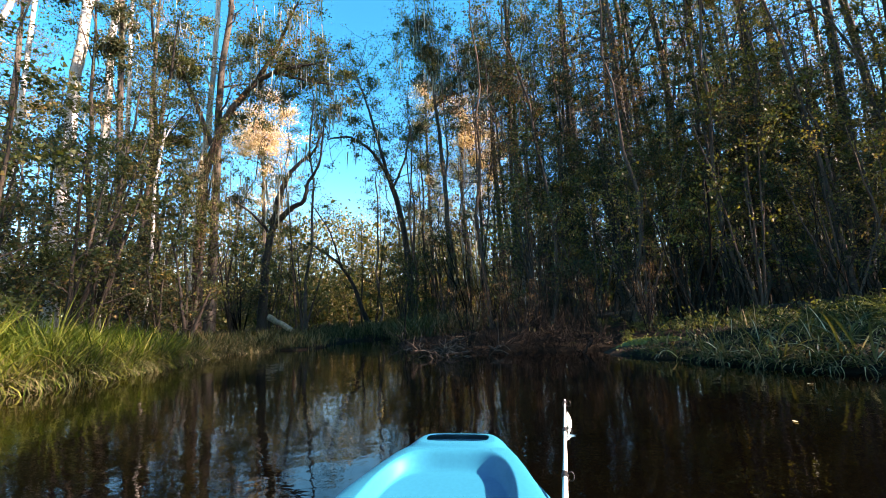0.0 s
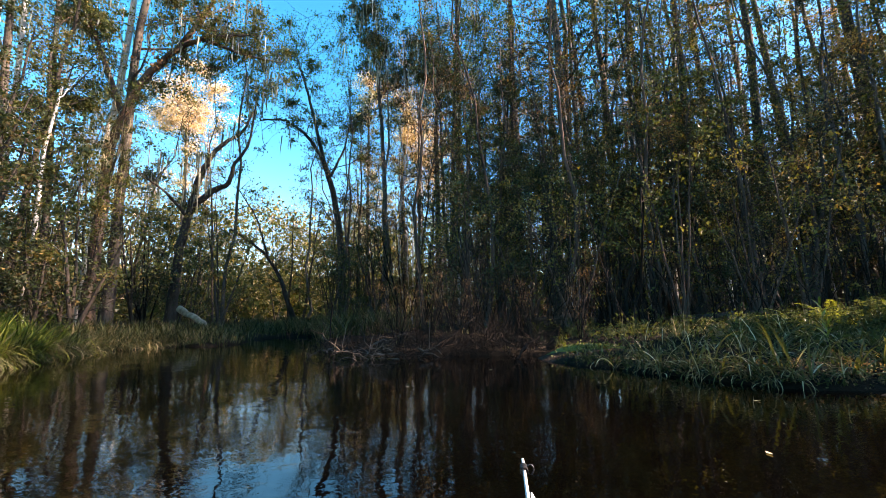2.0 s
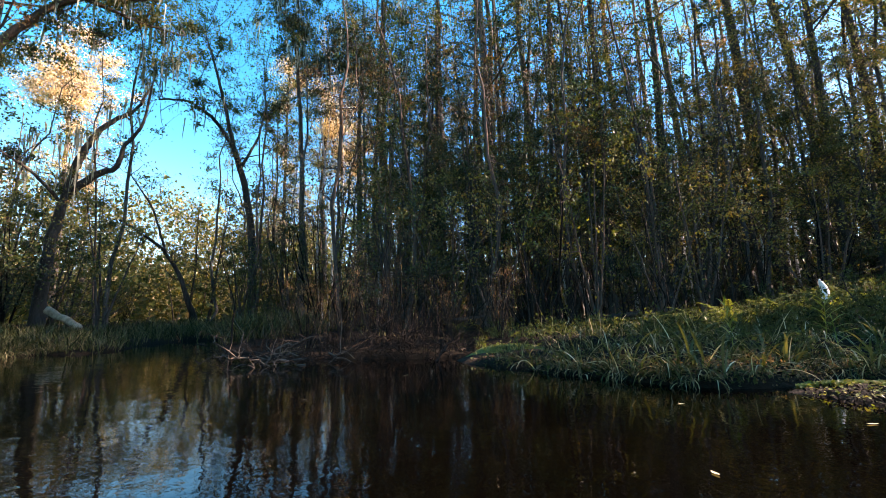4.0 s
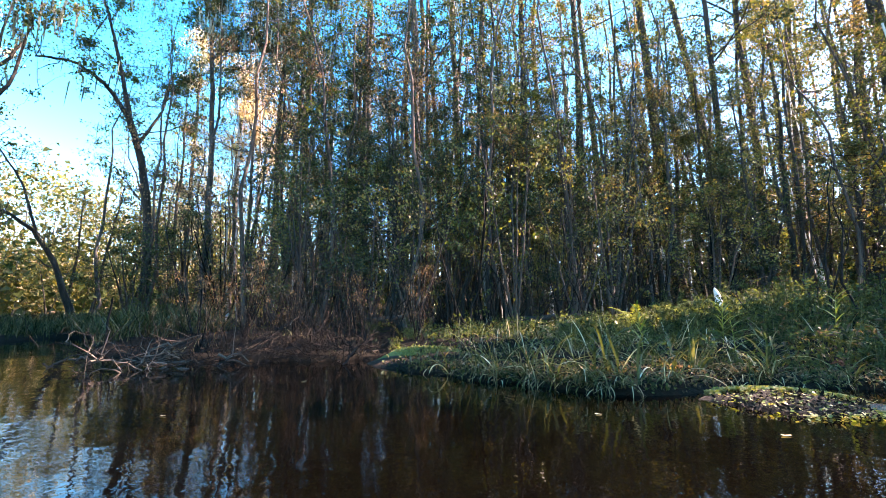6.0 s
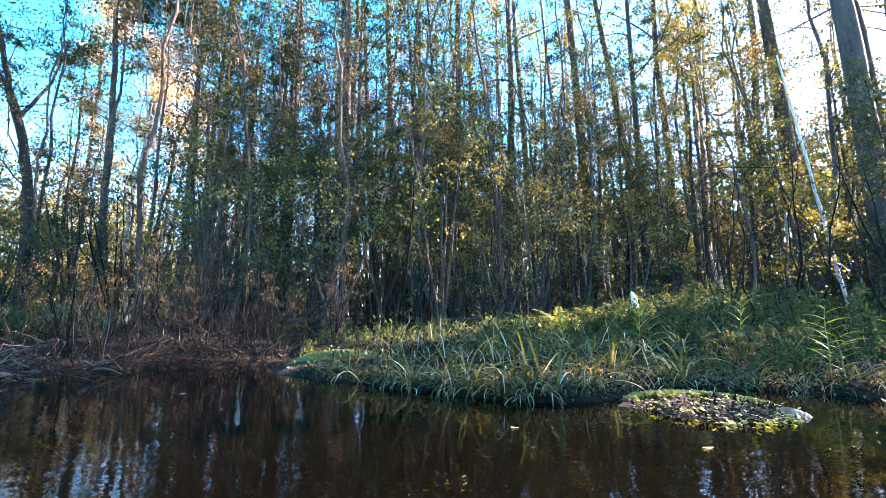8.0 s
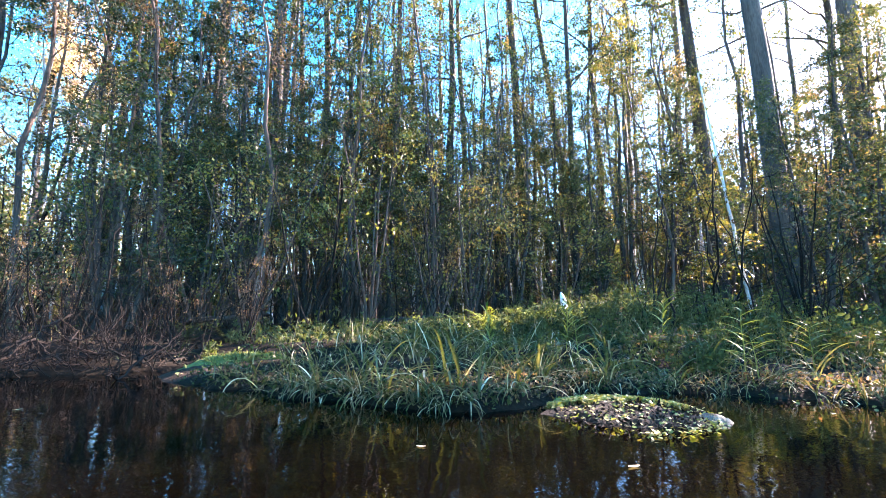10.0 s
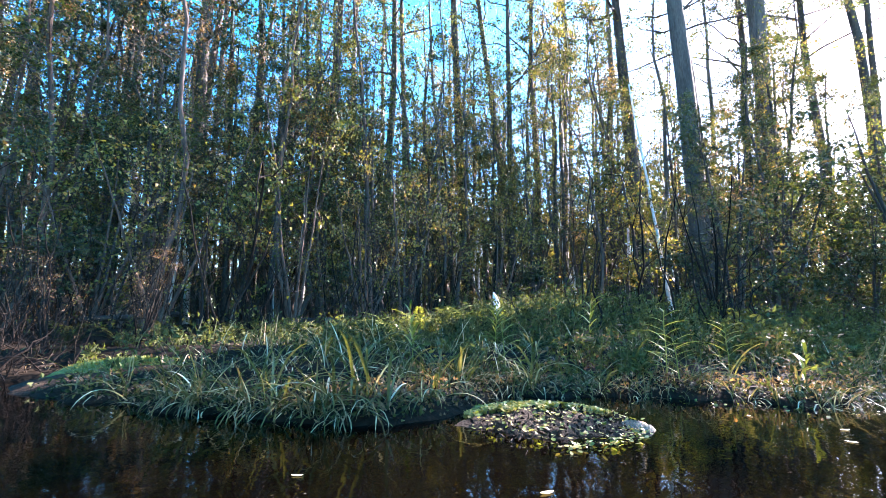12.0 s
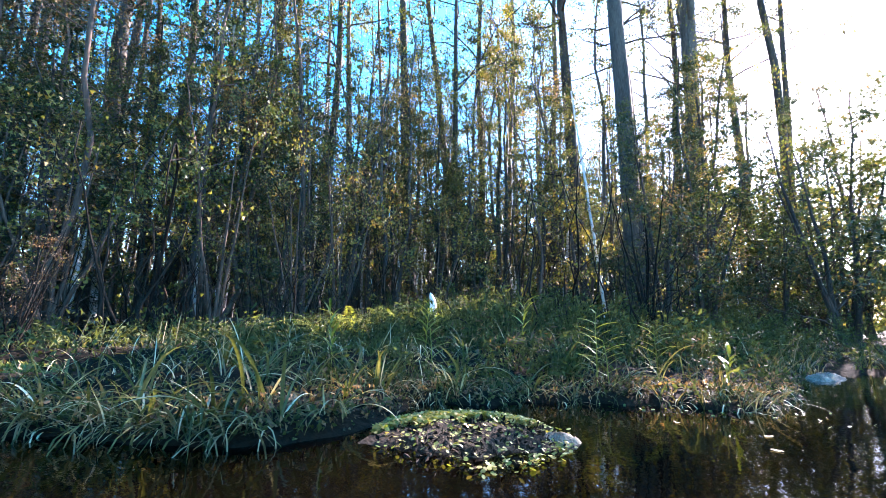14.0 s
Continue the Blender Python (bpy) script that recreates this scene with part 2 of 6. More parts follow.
        a = rng.uniform(0, 2 * math.pi, n) if turn is None else np.asarray(turn)
        out = np.stack([np.cos(a), np.sin(a), np.zeros(n)], 1)
        side = np.stack([-np.sin(a), np.cos(a), np.zeros(n)], 1)
        twist = rng.uniform(-0.9, 0.9, n)[:, None]
        side = side * np.cos(twist) + out * np.sin(twist)
        length = np.asarray(length) * rng.uniform(0.6, 1.3, n)
        tilt = lean * rng.uniform(0.1, 1.3, n)
        curl = bend * rng.uniform(0.2, 1.8, n)
        p = base.copy()
        rows = []
        for k in range(steps + 1):
            u = k / steps
            w = width * (0.55 + 0.9 * u - 1.45 * u ** 2.2) * rng.uniform(0.9, 1.1, n) if k < steps else np.zeros(n)
            rows.append((p - side * (w * 0.5)[:, None], p + side * (w * 0.5)[:, None]))
            ang = tilt + curl * (u + 0.5 / steps) * 1.6
            p = p + (out * np.sin(ang)[:, None] + np.array((0, 0, 1.0)) * np.cos(ang)[:, None]) * (length / steps)[:, None]
        pts = np.stack([q for row in rows for q in row], 1)
        m = 2 * (steps + 1)
        start = np.arange(n)[:, None] * m
        quads = np.concatenate([start + np.array([2 * k, 2 * k + 1, 2 * k + 3, 2 * k + 2]) for k in range(steps)], 0)
        self.add(pts.reshape(-1, 3), quads, slot)

    def data(self, name, materials, smooth=True):
        me = bpy.data.meshes.new(name)
        v = np.concatenate(self.v)
        corners = np.concatenate([f.ravel() for f in self.f])
        sizes = np.concatenate([np.full(len(f), f.shape[1]) for f in self.f])
        me.vertices.add(len(v))
        me.vertices.foreach_set("co", v.ravel())
        me.loops.add(len(corners))
        me.loops.foreach_set("vertex_index", corners)
        me.polygons.add(len(sizes))
        me.polygons.foreach_set("loop_start", np.cumsum(sizes) - sizes)
        me.polygons.foreach_set("loop_total", sizes)
        me.polygons.foreach_set("material_index", np.concatenate(self.slot))
        me.polygons.foreach_set("use_smooth", np.full(len(sizes), smooth))
        for m in materials:
            me.materials.append(m)
        me.update(calc_edges=True)
        me.validate()
        return me


def place(name, mesh, materials, parent=None, label="", smooth=True):
    """Links a gathered mesh as one object, under its thing where it is a part."""
    ob = new(name, mesh.data(name, materials, smooth) if isinstance(mesh, Mesh) else mesh)
    if parent:
        ob.parent = parent
    return tagged(ob, label)


def spot(az, d, z=0.0):
    """A place by its bearing from the start, clockwise from straight ahead, and its distance."""
    return Vector((d * math.sin(radians(az)), d * math.cos(radians(az)), z))


# ---- water and ground ----
SHORE = [(-4.8, -14), (-4.5, -4), (-4.4, 1), (-4.3, 3.6), (-4.15, 4.4), (-4.05, 5.2), (-4.2, 6.5), (-4.5, 7.9), (-4.65, 9.3), (-4.1, 10.5),
         (-3.3, 10.2), (-3.05, 11.5), (-3.3, 13.6), (-2.9, 15.5), (-1.9, 15.8), (-1.4, 13.8), (-1.25, 11), (-0.85, 9), (-0.35, 8.0), (0.25, 7.4),
         (0.9, 6.95), (1.5, 6.75), (2.0, 6.65), (2.35, 6.4), (2.22, 5.8), (2.2, 5.2), (2.4, 4.8), (2.52, 4.4), (2.7, 3.95), (2.85, 3.6),
         (3.02, 3.35), (3.3, 3.1), (3.6, 3.15), (3.95, 3.35), (4.2, 3.3), (4.65, 2.85), (5.0, 2.45), (5.15, 1.95), (5.2, 1.5), (6.0, 1.15),
         (7.6, 1.0), (8.8, 0.6), (9.4, 0.1), (10.6, -1.3), (12.5, -5), (14, -14)]
SHORE_A = np.array(SHORE)


def shore_distance(x, y):
    """How far points lie from the water's edge: positive on land, negative in the water."""
    x, y = np.asarray(x, float), np.asarray(y, float)
    best = np.full(x.shape, 1e9)
    inside = np.zeros(x.shape, bool)
    for (ax, ay), (bx, by) in zip(SHORE_A, np.roll(SHORE_A, -1, 0)):
        dx, dy = bx - ax, by - ay
        u = np.clip(((x - ax) * dx + (y - ay) * dy) / (dx * dx + dy * dy), 0, 1)
        best = np.minimum(best, np.hypot(x - ax - u * dx, y - ay - u * dy))
        cross = (ay > y) != (by > y)
        inside ^= cross & (x < ax + (y - ay) * dx / (dy if dy else 1e-9))
    rough = 0.05 * np.sin(x * 7.3 + 2 * np.sin(y * 3.1)) + 0.04 * np.sin(y * 9.1 + 2 * np.sin(x * 4.3)) + 0.02 * np.sin(x * 21 + y * 17)
    return np.where(inside, -best, best) + rough * np.exp(-best / 3)


def land_height(x, y):
    d = shore_distance(x, y)
    bump = 0.05 * np.sin(x * 2.3 + 1.1 * np.sin(y * 1.7)) * np.sin(y * 2.0 + 0.7) + 0.03 * np.sin(x * 5.1 + y * 3.3)
    up = 0.045 * np.clip(d / 0.10, 0, 1) + 0.19 * np.clip((d - 0.1) / 1.6, 0, 1) + 0.5 * np.clip((d - 2) / 25, 0, 1)
    return np.where(d > 0, up + bump * np.clip(d / 0.6, 0, 1), np.maximum(-0.5, d * 0.5 - 0.02))


def ground_z(x, y):
    return float(land_height(np.array([x]), np.array([y]))[0])


def build_ground():
    u = np.linspace(-1, 1, 211)
    line = 12 * u + 500 * np.sign(u) * np.abs(u) ** 9
    gx, gy = np.meshgrid(line, line + 4)
    z = land_height(gx, gy)
    m = Mesh()
    k = len(line)
    i, j = np.meshgrid(np.arange(k - 1), np.arange(k - 1))
    a = (j * k + i).ravel()
    m.add(np.stack([gx, gy, z], -1).reshape(-1, 3), np.stack([a, a + 1, a + k + 1, a + k], 1))
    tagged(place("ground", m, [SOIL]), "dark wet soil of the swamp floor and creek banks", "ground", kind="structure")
    w = Mesh()
    g = np.linspace(-60, 60, 25)
    wx, wy = np.meshgrid(g, g + 4)
    i, j = np.meshgrid(np.arange(24), np.arange(24))
    a = (j * 25 + i).ravel()
    w.add(np.stack([wx, wy, 0 * wx], -1).reshape(-1, 3), np.stack([a, a + 1, a + 26, a + 25], 1))
    tagged(place("water", w, [WATER]), "still black tannin-stained creek water with faint ripples", "water", kind="structure")


build_ground()

# ---- trees ----


def bowed(start, end, rng, steps=6, sag=0.06):
    """A slightly crooked line of points between two ends."""
    start, end = np.asarray(start, float), np.asarray(end, float)
    u = np.linspace(0, 1, steps)[:, None]
    off = np.cumsum(rng.normal(size=(steps, 3)), 0) * sag * np.linalg.norm(end - start) / steps
    off -= off[0] + (off[-1] - off[0]) * u
    return start + (end - start) * u + off


def twigs_and_leaves(crown, limb, reach, r0, rng, tips, twigs=6):
    """Twigs along a limb; their ends are where leaves gather."""
    for s in range(twigs):
        q = limb[rng.randint(2, len(limb))]
        e = q + rng.normal(size=3) * reach * 0.26 + np.array((0, 0, reach * 0.06))
        twig = bowed(q, e, rng, 4, 0.3)
        crown.tube(twig, np.linspace(r0 * 0.3, r0 * 0.08, 4), 3, 1)
        tips += [twig[2], twig[3], e]
    tips.append(limb[-1])


def foliage(crown, tips, count, leaf, clump, rng, droop=0.2, slim=0.5):
    """Leaves in uneven tufts round the twig ends."""
    tips = np.asarray(tips)
    count, leaf = int(count * 1.9), leaf * 0.60
    weight = rng.gamma(0.28, 1.0, len(tips))
    pick = tips[rng.choice(len(tips), count, p=weight / weight.sum())]
    cloud = rng.normal(size=(count, 3)) * clump * rng.uniform(0.15, 1.05, (count, 1))
    cloud[:, 2] *= 0.6
    crown.small_leaves(pick + cloud, leaf, rng, 0, slim * 1.5, droop)


def grow(rng, height, radius, first, spread, limbs, leaves, leaf, clump, lean=(0, 0), rise=0.5, droop=0.2, slim=0.5, moss=0, crook=0.05,
         stems=1, twigs=6):
    """Meshes of one tree: its trunk, and its crown of limbs, twigs and leaves."""
    trunk, crown = Mesh(), Mesh()
    tips = []
    u = np.linspace(0, 1, 12)
    for stem in range(stems):
        a = rng.uniform(0, 6.28)
        off = 0.0 if stems == 1 else 0.35 * height * rng.uniform(0.3, 1)
        tip = np.array((lean[0] + off * math.cos(a), lean[1] + off * math.sin(a), height * (1 if stem == 0 else rng.uniform(0.7, 1))))
        line = bowed((0, 0, -0.15), tip, rng, 12, crook)
        r = radius * (1 - 0.8 * u ** 1.1) + radius * 0.35 * np.exp(-u * height / 0.5)
        trunk.tube(line, r, 8, 0, 0.07, rng)
        for k in range(limbs // stems):
            h = first + (1 - first) * (k + rng.uniform(0, 1)) / (limbs // stems)
            p = np.array([np.interp(h, u, line[:, c]) for c in range(3)])
            a = rng.uniform(0, 2 * math.pi)
            reach = spread * (1.15 - 0.75 * (h - first) / max(1 - first, 0.1)) * rng.uniform(0.5, 1.25)
            end = p + np.array((math.cos(a) * reach, math.sin(a) * reach, reach * rise * rng.uniform(0.2, 1.6)))
            limb = bowed(p, end, rng, 6, 0.25)
            r0 = radius * (1 - 0.75 * h) * 0.4
            crown.tube(limb, np.linspace(r0, r0 * 0.2, 6), 4, 1)
            twigs_and_leaves(crown, limb, reach, r0, rng, tips, twigs)
    if leaves:
        foliage(crown, tips, leaves, leaf, clump, rng, droop, slim)
    if moss:
        hang_moss(crown, tips, moss, rng)
    return trunk, crown


def hang_moss(crown, tips, count, rng, length=0.8):
    """Thin grey strands that hang straight down from twigs."""
    tips = np.asarray(tips)
    pick = tips[rng.randint(0, len(tips), count)] + rng.normal(size=(count, 3)) * 0.16
    n = len(pick)
    a = rng.uniform(0, 6.28, n)
    side = np.stack([np.cos(a), np.sin(a), 0 * a], 1) * rng.uniform(0.015, 0.04, n)[:, None]
    drop = np.stack([rng.normal(size=n) * 0.05, rng.normal(size=n) * 0.05, -length * rng.uniform(0.3, 1.3, n)], 1)
    pts = np.stack([pick - side, pick + side, pick + drop * 0.6 + side * 0.8, pick + drop], 1)
    crown.add(pts.reshape(-1, 3), np.arange(n * 4).reshape(n, 4), 2)


def tree(label, bark, leaf_mat, seed, category="tree", name="tree", **shape):
    """A tree at the origin, trunk and crown under one empty."""
    rng = np.random.RandomState(seed)
    trunk, crown = grow(rng, **shape)
    ob = tagged(new(name), label, category)
    place("trunk", trunk, [bark], ob)
    place("crown", crown, [leaf_mat, bark, MOSS_GREY], ob, smooth=False)
    return ob


def stand(x, y, turn, size, tall):
    return pose(x, y, ground_z(x, y), 0, 0, turn) @ Matrix.Diagonal((size, size, size * tall, 1))


KINDS = {
    "tall_grey": tree("tall grey-barked swamp tree with a leafy olive green crown", BARK_GREY, LEAF_OAK, 1, height=21, radius=0.19,
                      first=0.38, spread=2.8, limbs=20, leaves=3600, leaf=0.125, clump=0.26, moss=60),
    "tall_dark": tree("tall dark-trunked tree with a high ragged green crown", BARK_DARK, LEAF_DARK, 2, height=22, radius=0.18,
                      first=0.42, spread=2.6, limbs=20, leaves=3400, leaf=0.125, clump=0.26, moss=60),
    "tall_bare": tree("tall slender tree with a thin crown high up", BARK_GREY, LEAF_GOLD, 21, height=23, radius=0.16,
                      first=0.6, spread=2.0, limbs=14, leaves=2200, leaf=0.14, clump=0.32),
    "tall_pale": tree("tall tree with whitish bark brightened as if sunlit and a sparse blond crown", BARK_PALE, LEAF_RUST, 22, height=22, radius=0.15,
                      first=0.5, spread=2.2, limbs=18, leaves=2200, leaf=0.10, clump=0.36),
    "tall_rust": tree("tall bald cypress with thin rust-coloured autumn needles", BARK_GREY, LEAF_RUST, 3, height=20, radius=0.18,
                      first=0.4, spread=2.0, limbs=26, leaves=3600, leaf=0.10, clump=0.36, slim=0.4),
    "mid_oak": tree("broadleaf tree with dense olive green leaves", BARK_DARK, LEAF_OAK, 4, height=12, radius=0.12,
                    first=0.28, spread=2.5, limbs=18, leaves=3300, leaf=0.12, clump=0.26, lean=(1.0, 0.5)),
    "mid_dark": tree("broadleaf evergreen tree with dark glossy leaves", BARK_DARK, LEAF_DARK, 24, height=13, radius=0.12,
                     first=0.28, spread=2.6, limbs=18, leaves=3300, leaf=0.125, clump=0.27, lean=(-0.8, 0.3)),
    "mid_gold": tree("slim tree with yellowing green leaves", BARK_DARK, LEAF_GOLD, 5, height=11, radius=0.09,
                     first=0.25, spread=2.2, limbs=18, leaves=3000, leaf=0.11, clump=0.26),
    "mid_rust": tree("half-bare tree with rusty brown autumn leaves", BARK_RED, LEAF_RUST, 25, height=10, radius=0.08,
                     first=0.2, spread=1.9, limbs=18, leaves=1500, leaf=0.09, clump=0.3),
    "pole_grey": tree("thin grey pole-like sapling with few leaves", BARK_GREY, LEAF_OAK, 6, height=13, radius=0.065,
                      first=0.3, spread=1.5, limbs=14, leaves=700, leaf=0.12, clump=0.25, lean=(0.7, -0.5), crook=0.12, twigs=5),
    "pole_dark": tree("thin dark sapling with sparse leaves", BARK_RED, LEAF_OAK, 7, height=11, radius=0.055,
                      first=0.28, spread=1.5, limbs=14, leaves=700, leaf=0.12, clump=0.25, lean=(-0.9, 0.7), crook=0.15, twigs=5),
    "pole_red": tree("thin reddish sapling with brown leaves", BARK_RED, LEAF_BROWN, 8, height=9, radius=0.05,
                     first=0.2, spread=1.2, limbs=12, leaves=900, leaf=0.09, clump=0.3, crook=0.15),
    "shrub": tree("dense dark evergreen shrub at the foot of the forest", BARK_DARK, LEAF_DARK, 9, "shrub", "shrub", height=3.2, radius=0.04,
                  first=0.08, spread=1.5, limbs=15, leaves=1600, leaf=0.095, clump=0.26, stems=3, twigs=4),
    "shrub_olive": tree("leafy olive green shrub under the trees", BARK_DARK, LEAF_OAK, 19, "shrub", "shrub", height=3.8, radius=0.04,
                        first=0.1, spread=1.5, limbs=15, leaves=1600, leaf=0.095, clump=0.27, stems=3, twigs=4),
    # dead-wood bark darkens these stems as if shaded
    "shrub_twiggy": tree("half-bare twiggy shrub with brown leaves", DEAD, LEAF_BROWN, 10, "shrub", "shrub", height=3.4, radius=0.03,
                         first=0.06, spread=1.3, limbs=20, leaves=900, leaf=0.07, clump=0.22, rise=1.2, stems=5, twigs=8),
}
KINDS.update({
    "shrub_gold": tree("twiggy shrub with yellow-brown autumn leaves", BARK_RED, LEAF_GOLD, 20, "shrub", "shrub", height=3.6, radius=0.03,
                       first=0.1, spread=1.4, limbs=16, leaves=1000, leaf=0.085, clump=0.24, rise=0.9, stems=4, twigs=5),
    "thicket_dark": tree("low spreading evergreen with crooked limbs and dark leaves", BARK_DARK, LEAF_DARK, 41, height=8.5, radius=0.085,
                         first=0.30, spread=3.0, limbs=22, leaves=5200, leaf=0.095, clump=0.36, lean=(1.3, 0.6), crook=0.2, twigs=5),
    "thicket_olive": tree("low spreading oak with crooked limbs and olive leaves", BARK_DARK, LEAF_OAK, 42, height=9.0, radius=0.085,
                          first=0.30, spread=2.9, limbs=22, leaves=4800, leaf=0.095, clump=0.36, lean=(-1.1, 0.9), crook=0.2, twigs=5),
    "thicket_brown": tree("crooked understorey tree with brown and golden leaves", BARK_DARK, LEAF_AMBER, 43, height=8.0, radius=0.065,
                          first=0.32, spread=2.4, limbs=20, leaves=3600, leaf=0.085, clump=0.34, lean=(0.8, -1.0), crook=0.2, twigs=6),
    "far_grey": tree("tall grey tree farther back in the forest", BARK_GREY, LEAF_OAK, 31, height=19, radius=0.15,
                     first=0.32, spread=2.6, limbs=13, leaves=950, leaf=0.18, clump=0.4, twigs=3),
    "far_dark": tree("tall dark tree farther back in the forest", BARK_DARK, LEAF_DARK, 32, height=18, radius=0.14,
                     first=0.25, spread=2.8, limbs=14, leaves=1050, leaf=0.18, clump=0.45, twigs=3),
    "far_gold": tree("slender yellowing tree farther back in the forest", BARK_GREY, LEAF_GOLD, 33, height=15, radius=0.11,
                     first=0.25, spread=2.2, limbs=13, leaves=1000, leaf=0.165, clump=0.4, twigs=3),
    "far_rust": tree("rust-coloured cypress farther back in the forest", BARK_GREY, LEAF_RUST, 34, height=18, radius=0.14,
                     first=0.35, spread=1.9, limbs=14, leaves=1300, leaf=0.13, clump=0.4, twigs=3),
})
for kind in KINDS.values():
    kind["group"] = "forest along the creek"
used = {}


def put(kind, x, y, turn, size, tall=1.0):
    """The first of a kind is the model itself, the next ones are its copies."""
    if kind in used:
        ob = copy_thing(KINDS[kind], Matrix.Identity(4))
    else:
        used[kind] = True
        ob = KINDS[kind]
    ob.matrix_basis = stand(x, y, turn, size, tall)
    return ob


# tall trunks that stand out on the right bank: place, height, girth, lean and where the crown begins
TALL_TRUNKS = [
    ("thick dark-barked pine with a long bare trunk", BARK_DARK, LEAF_DARK, 16.4, 11.8, 25, 0.25, (-0.8, 1.1), 0.58, 3.0),
    ("grey pine with pale sunlit patches on a bare trunk", BARK_GREY, LEAF_OAK, 16.5, 15.2, 25, 0.18, (-0.8, 0.9), 0.55, 2.6),
    ("dark leaning pine beside a thicker one", BARK_DARK, LEAF_OAK, 18.5, 10.6, 25, 0.20, (-1.6, 2.5), 0.52, 2.8),
    ("slender grey pine leaning slightly", BARK_GREY, LEAF_OAK, 19.2, 15.0, 24, 0.13, (-1.0, 1.4), 0.5, 2.4),
    ("massive grey tree trunk before the low sun", BARK_GREY, LEAF_OAK, 13.7, 3.1, 24, 0.27, (-0.2, 0.6), 0.62, 2.6),
    ("broad dark tree trunk behind a white sapling", BARK_DARK, LEAF_DARK, 19.3, 5.8, 25, 0.30, (-0.2, 0.8), 0.5, 3.2),
    ("tall grey trunk against the bright sky", BARK_GREY, LEAF_OAK, 17.7, 1.75, 24, 0.20, (0.0, -0.2), 0.72, 1.6),
    ("tall thin trunk against the bright sky", BARK_DARK, LEAF_OAK, 24.8, 2.4, 24, 0.15, (0.0, -1.2), 0.75, 1.4),
    ("tall thin trunk against the bright sky", BARK_DARK, LEAF_OAK, 22.8, -1.2, 23, 0.14, (-0.2, -1.0), 0.78, 1.3),
    ("dark stout tree with a pale upper stem", BARK_DARK, LEAF_DARK, 11.4, 14.5, 22, 0.17, (-0.2, 0.1), 0.36, 2.8),
    ("tall dark tree with a ragged leafy crown", BARK_DARK, LEAF_DARK, 9.2, 17.3, 22, 0.13, (-1.2, 0.6), 0.34, 3.0),
    ("tall leaning tree with an olive crown", BARK_GREY, LEAF_OAK, 9.9, 19.3, 23, 0.13, (1.5, -0.9), 0.38, 2.8),
    ("tall dark tree with a ragged leafy crown", BARK_DARK, LEAF_DARK, 11.3, 17.2, 23, 0.13, (-0.3, 0.2), 0.36, 2.8),
    ("tall grey tree with an olive crown", BARK_GREY, LEAF_OAK, 13.2, 17.1, 23, 0.14, (0.1, 0.0), 0.38, 2.8),
    ("slim dark tree standing close behind the bank", BARK_DARK, LEAF_OAK, 9.1, 13.6, 15, 0.085, (-0.9, 0.5), 0.40, 2.0),
    ("slim dark tree standing close behind the bank", BARK_DARK, LEAF_DARK, 9.5, 12.7, 15, 0.09, (-1.0, 0.7), 0.42, 2.0),
    ("tall grey tree with an olive crown", BARK_GREY, LEAF_OAK, 7.9, 16.4, 21, 0.11, (-0.2, 0.1), 0.36, 2.6),
    ("tall slender tree with a thin crown", BARK_GREY, LEAF_GOLD, 9.4, 15.5, 21, 0.11, (0.5, -0.3), 0.45, 2.2),
    ("tall dark tree with a dense crown", BARK_DARK, LEAF_DARK, 5.2, 16.6, 20, 0.12, (0.3, 0.2), 0.30, 3.0),
    ("tall dark tree with a dense crown", BARK_DARK, LEAF_DARK, 2.9, 18.0, 20, 0.12, (0.6, 0.0), 0.34, 3.0),
    ("tall dark tree with a dense crown", BARK_DARK, LEAF_DARK, 14.6, 8.9, 20, 0.13, (0.2, 0.3), 0.34, 2.8),
]
for k, (label, bark, leaf_mat, x, y, height, radius, lean, first, spread) in enumerate(TALL_TRUNKS):
    trunk_tree = tree(label, bark, leaf_mat, 400 + k, height=height, radius=radius, first=first, spread=spread, limbs=20, leaves=1500,
                      leaf=0.135, clump=0.24, lean=lean, crook=0.012, moss=40)
    trunk_tree.location = (x, y, ground_z(x, y))
    tagged(trunk_tree, group="forest along the creek")

# others, by bearing and distance from the start
RIGHT_TREES = [
    ("tall_dark", 93.0, 22.0, 33, 1.0, 1.3), ("tall_bare", 70.5, 23.0, 33, 1.1, 1.3), ("tall_grey", 66.0, 24.0, 250, 1.2, 1.0), ("tall_dark", 62.5, 21.0, 10, 1.0, 1.1),
    ("tall_bare", 40.0, 25.0, 180, 1.2, 1.1), ("tall_rust", 43.5, 28.0, 180, 1.1, 1.1), ("tall_bare", 24.0, 19.0, 30, 1.0, 1.0), ("tall_grey", 17.5, 19.0, 70, 1.0, 1.0),
    ("tall_rust", 35.0, 25.0, 40, 1.0, 1.0), ("tall_rust", 7.5, 21.0, 300, 0.9, 0.9),
]
LEFT_TREES = [
    ("tall_pale", -45.0, 18.0, 10, 0.65, 1.6), ("tall_pale", -52.5, 20.0, 130, 0.65, 1.6), ("tall_pale", -37.0, 19.0, 200, 0.7, 1.4), ("tall_pale", -55.0, 16.4, 250, 0.6, 1.7),
    ("tall_pale", -50.0, 15.0, 60, 0.6, 1.7), ("tall_rust", -46.0, 26.0, 130, 1.0, 0.9), ("tall_grey", -34.5, 22.0, 160, 0.75, 1.2), ("mid_oak", -36.0, 16.0, 20, 0.9, 1.0),
    ("mid_oak", -32.5, 20.0, 200, 1.0, 1.3), ("mid_dark", -39.0, 16.0, 110, 0.85, 1.0), ("tall_rust", -20.5, 35.0, 70, 0.85, 0.8),
]
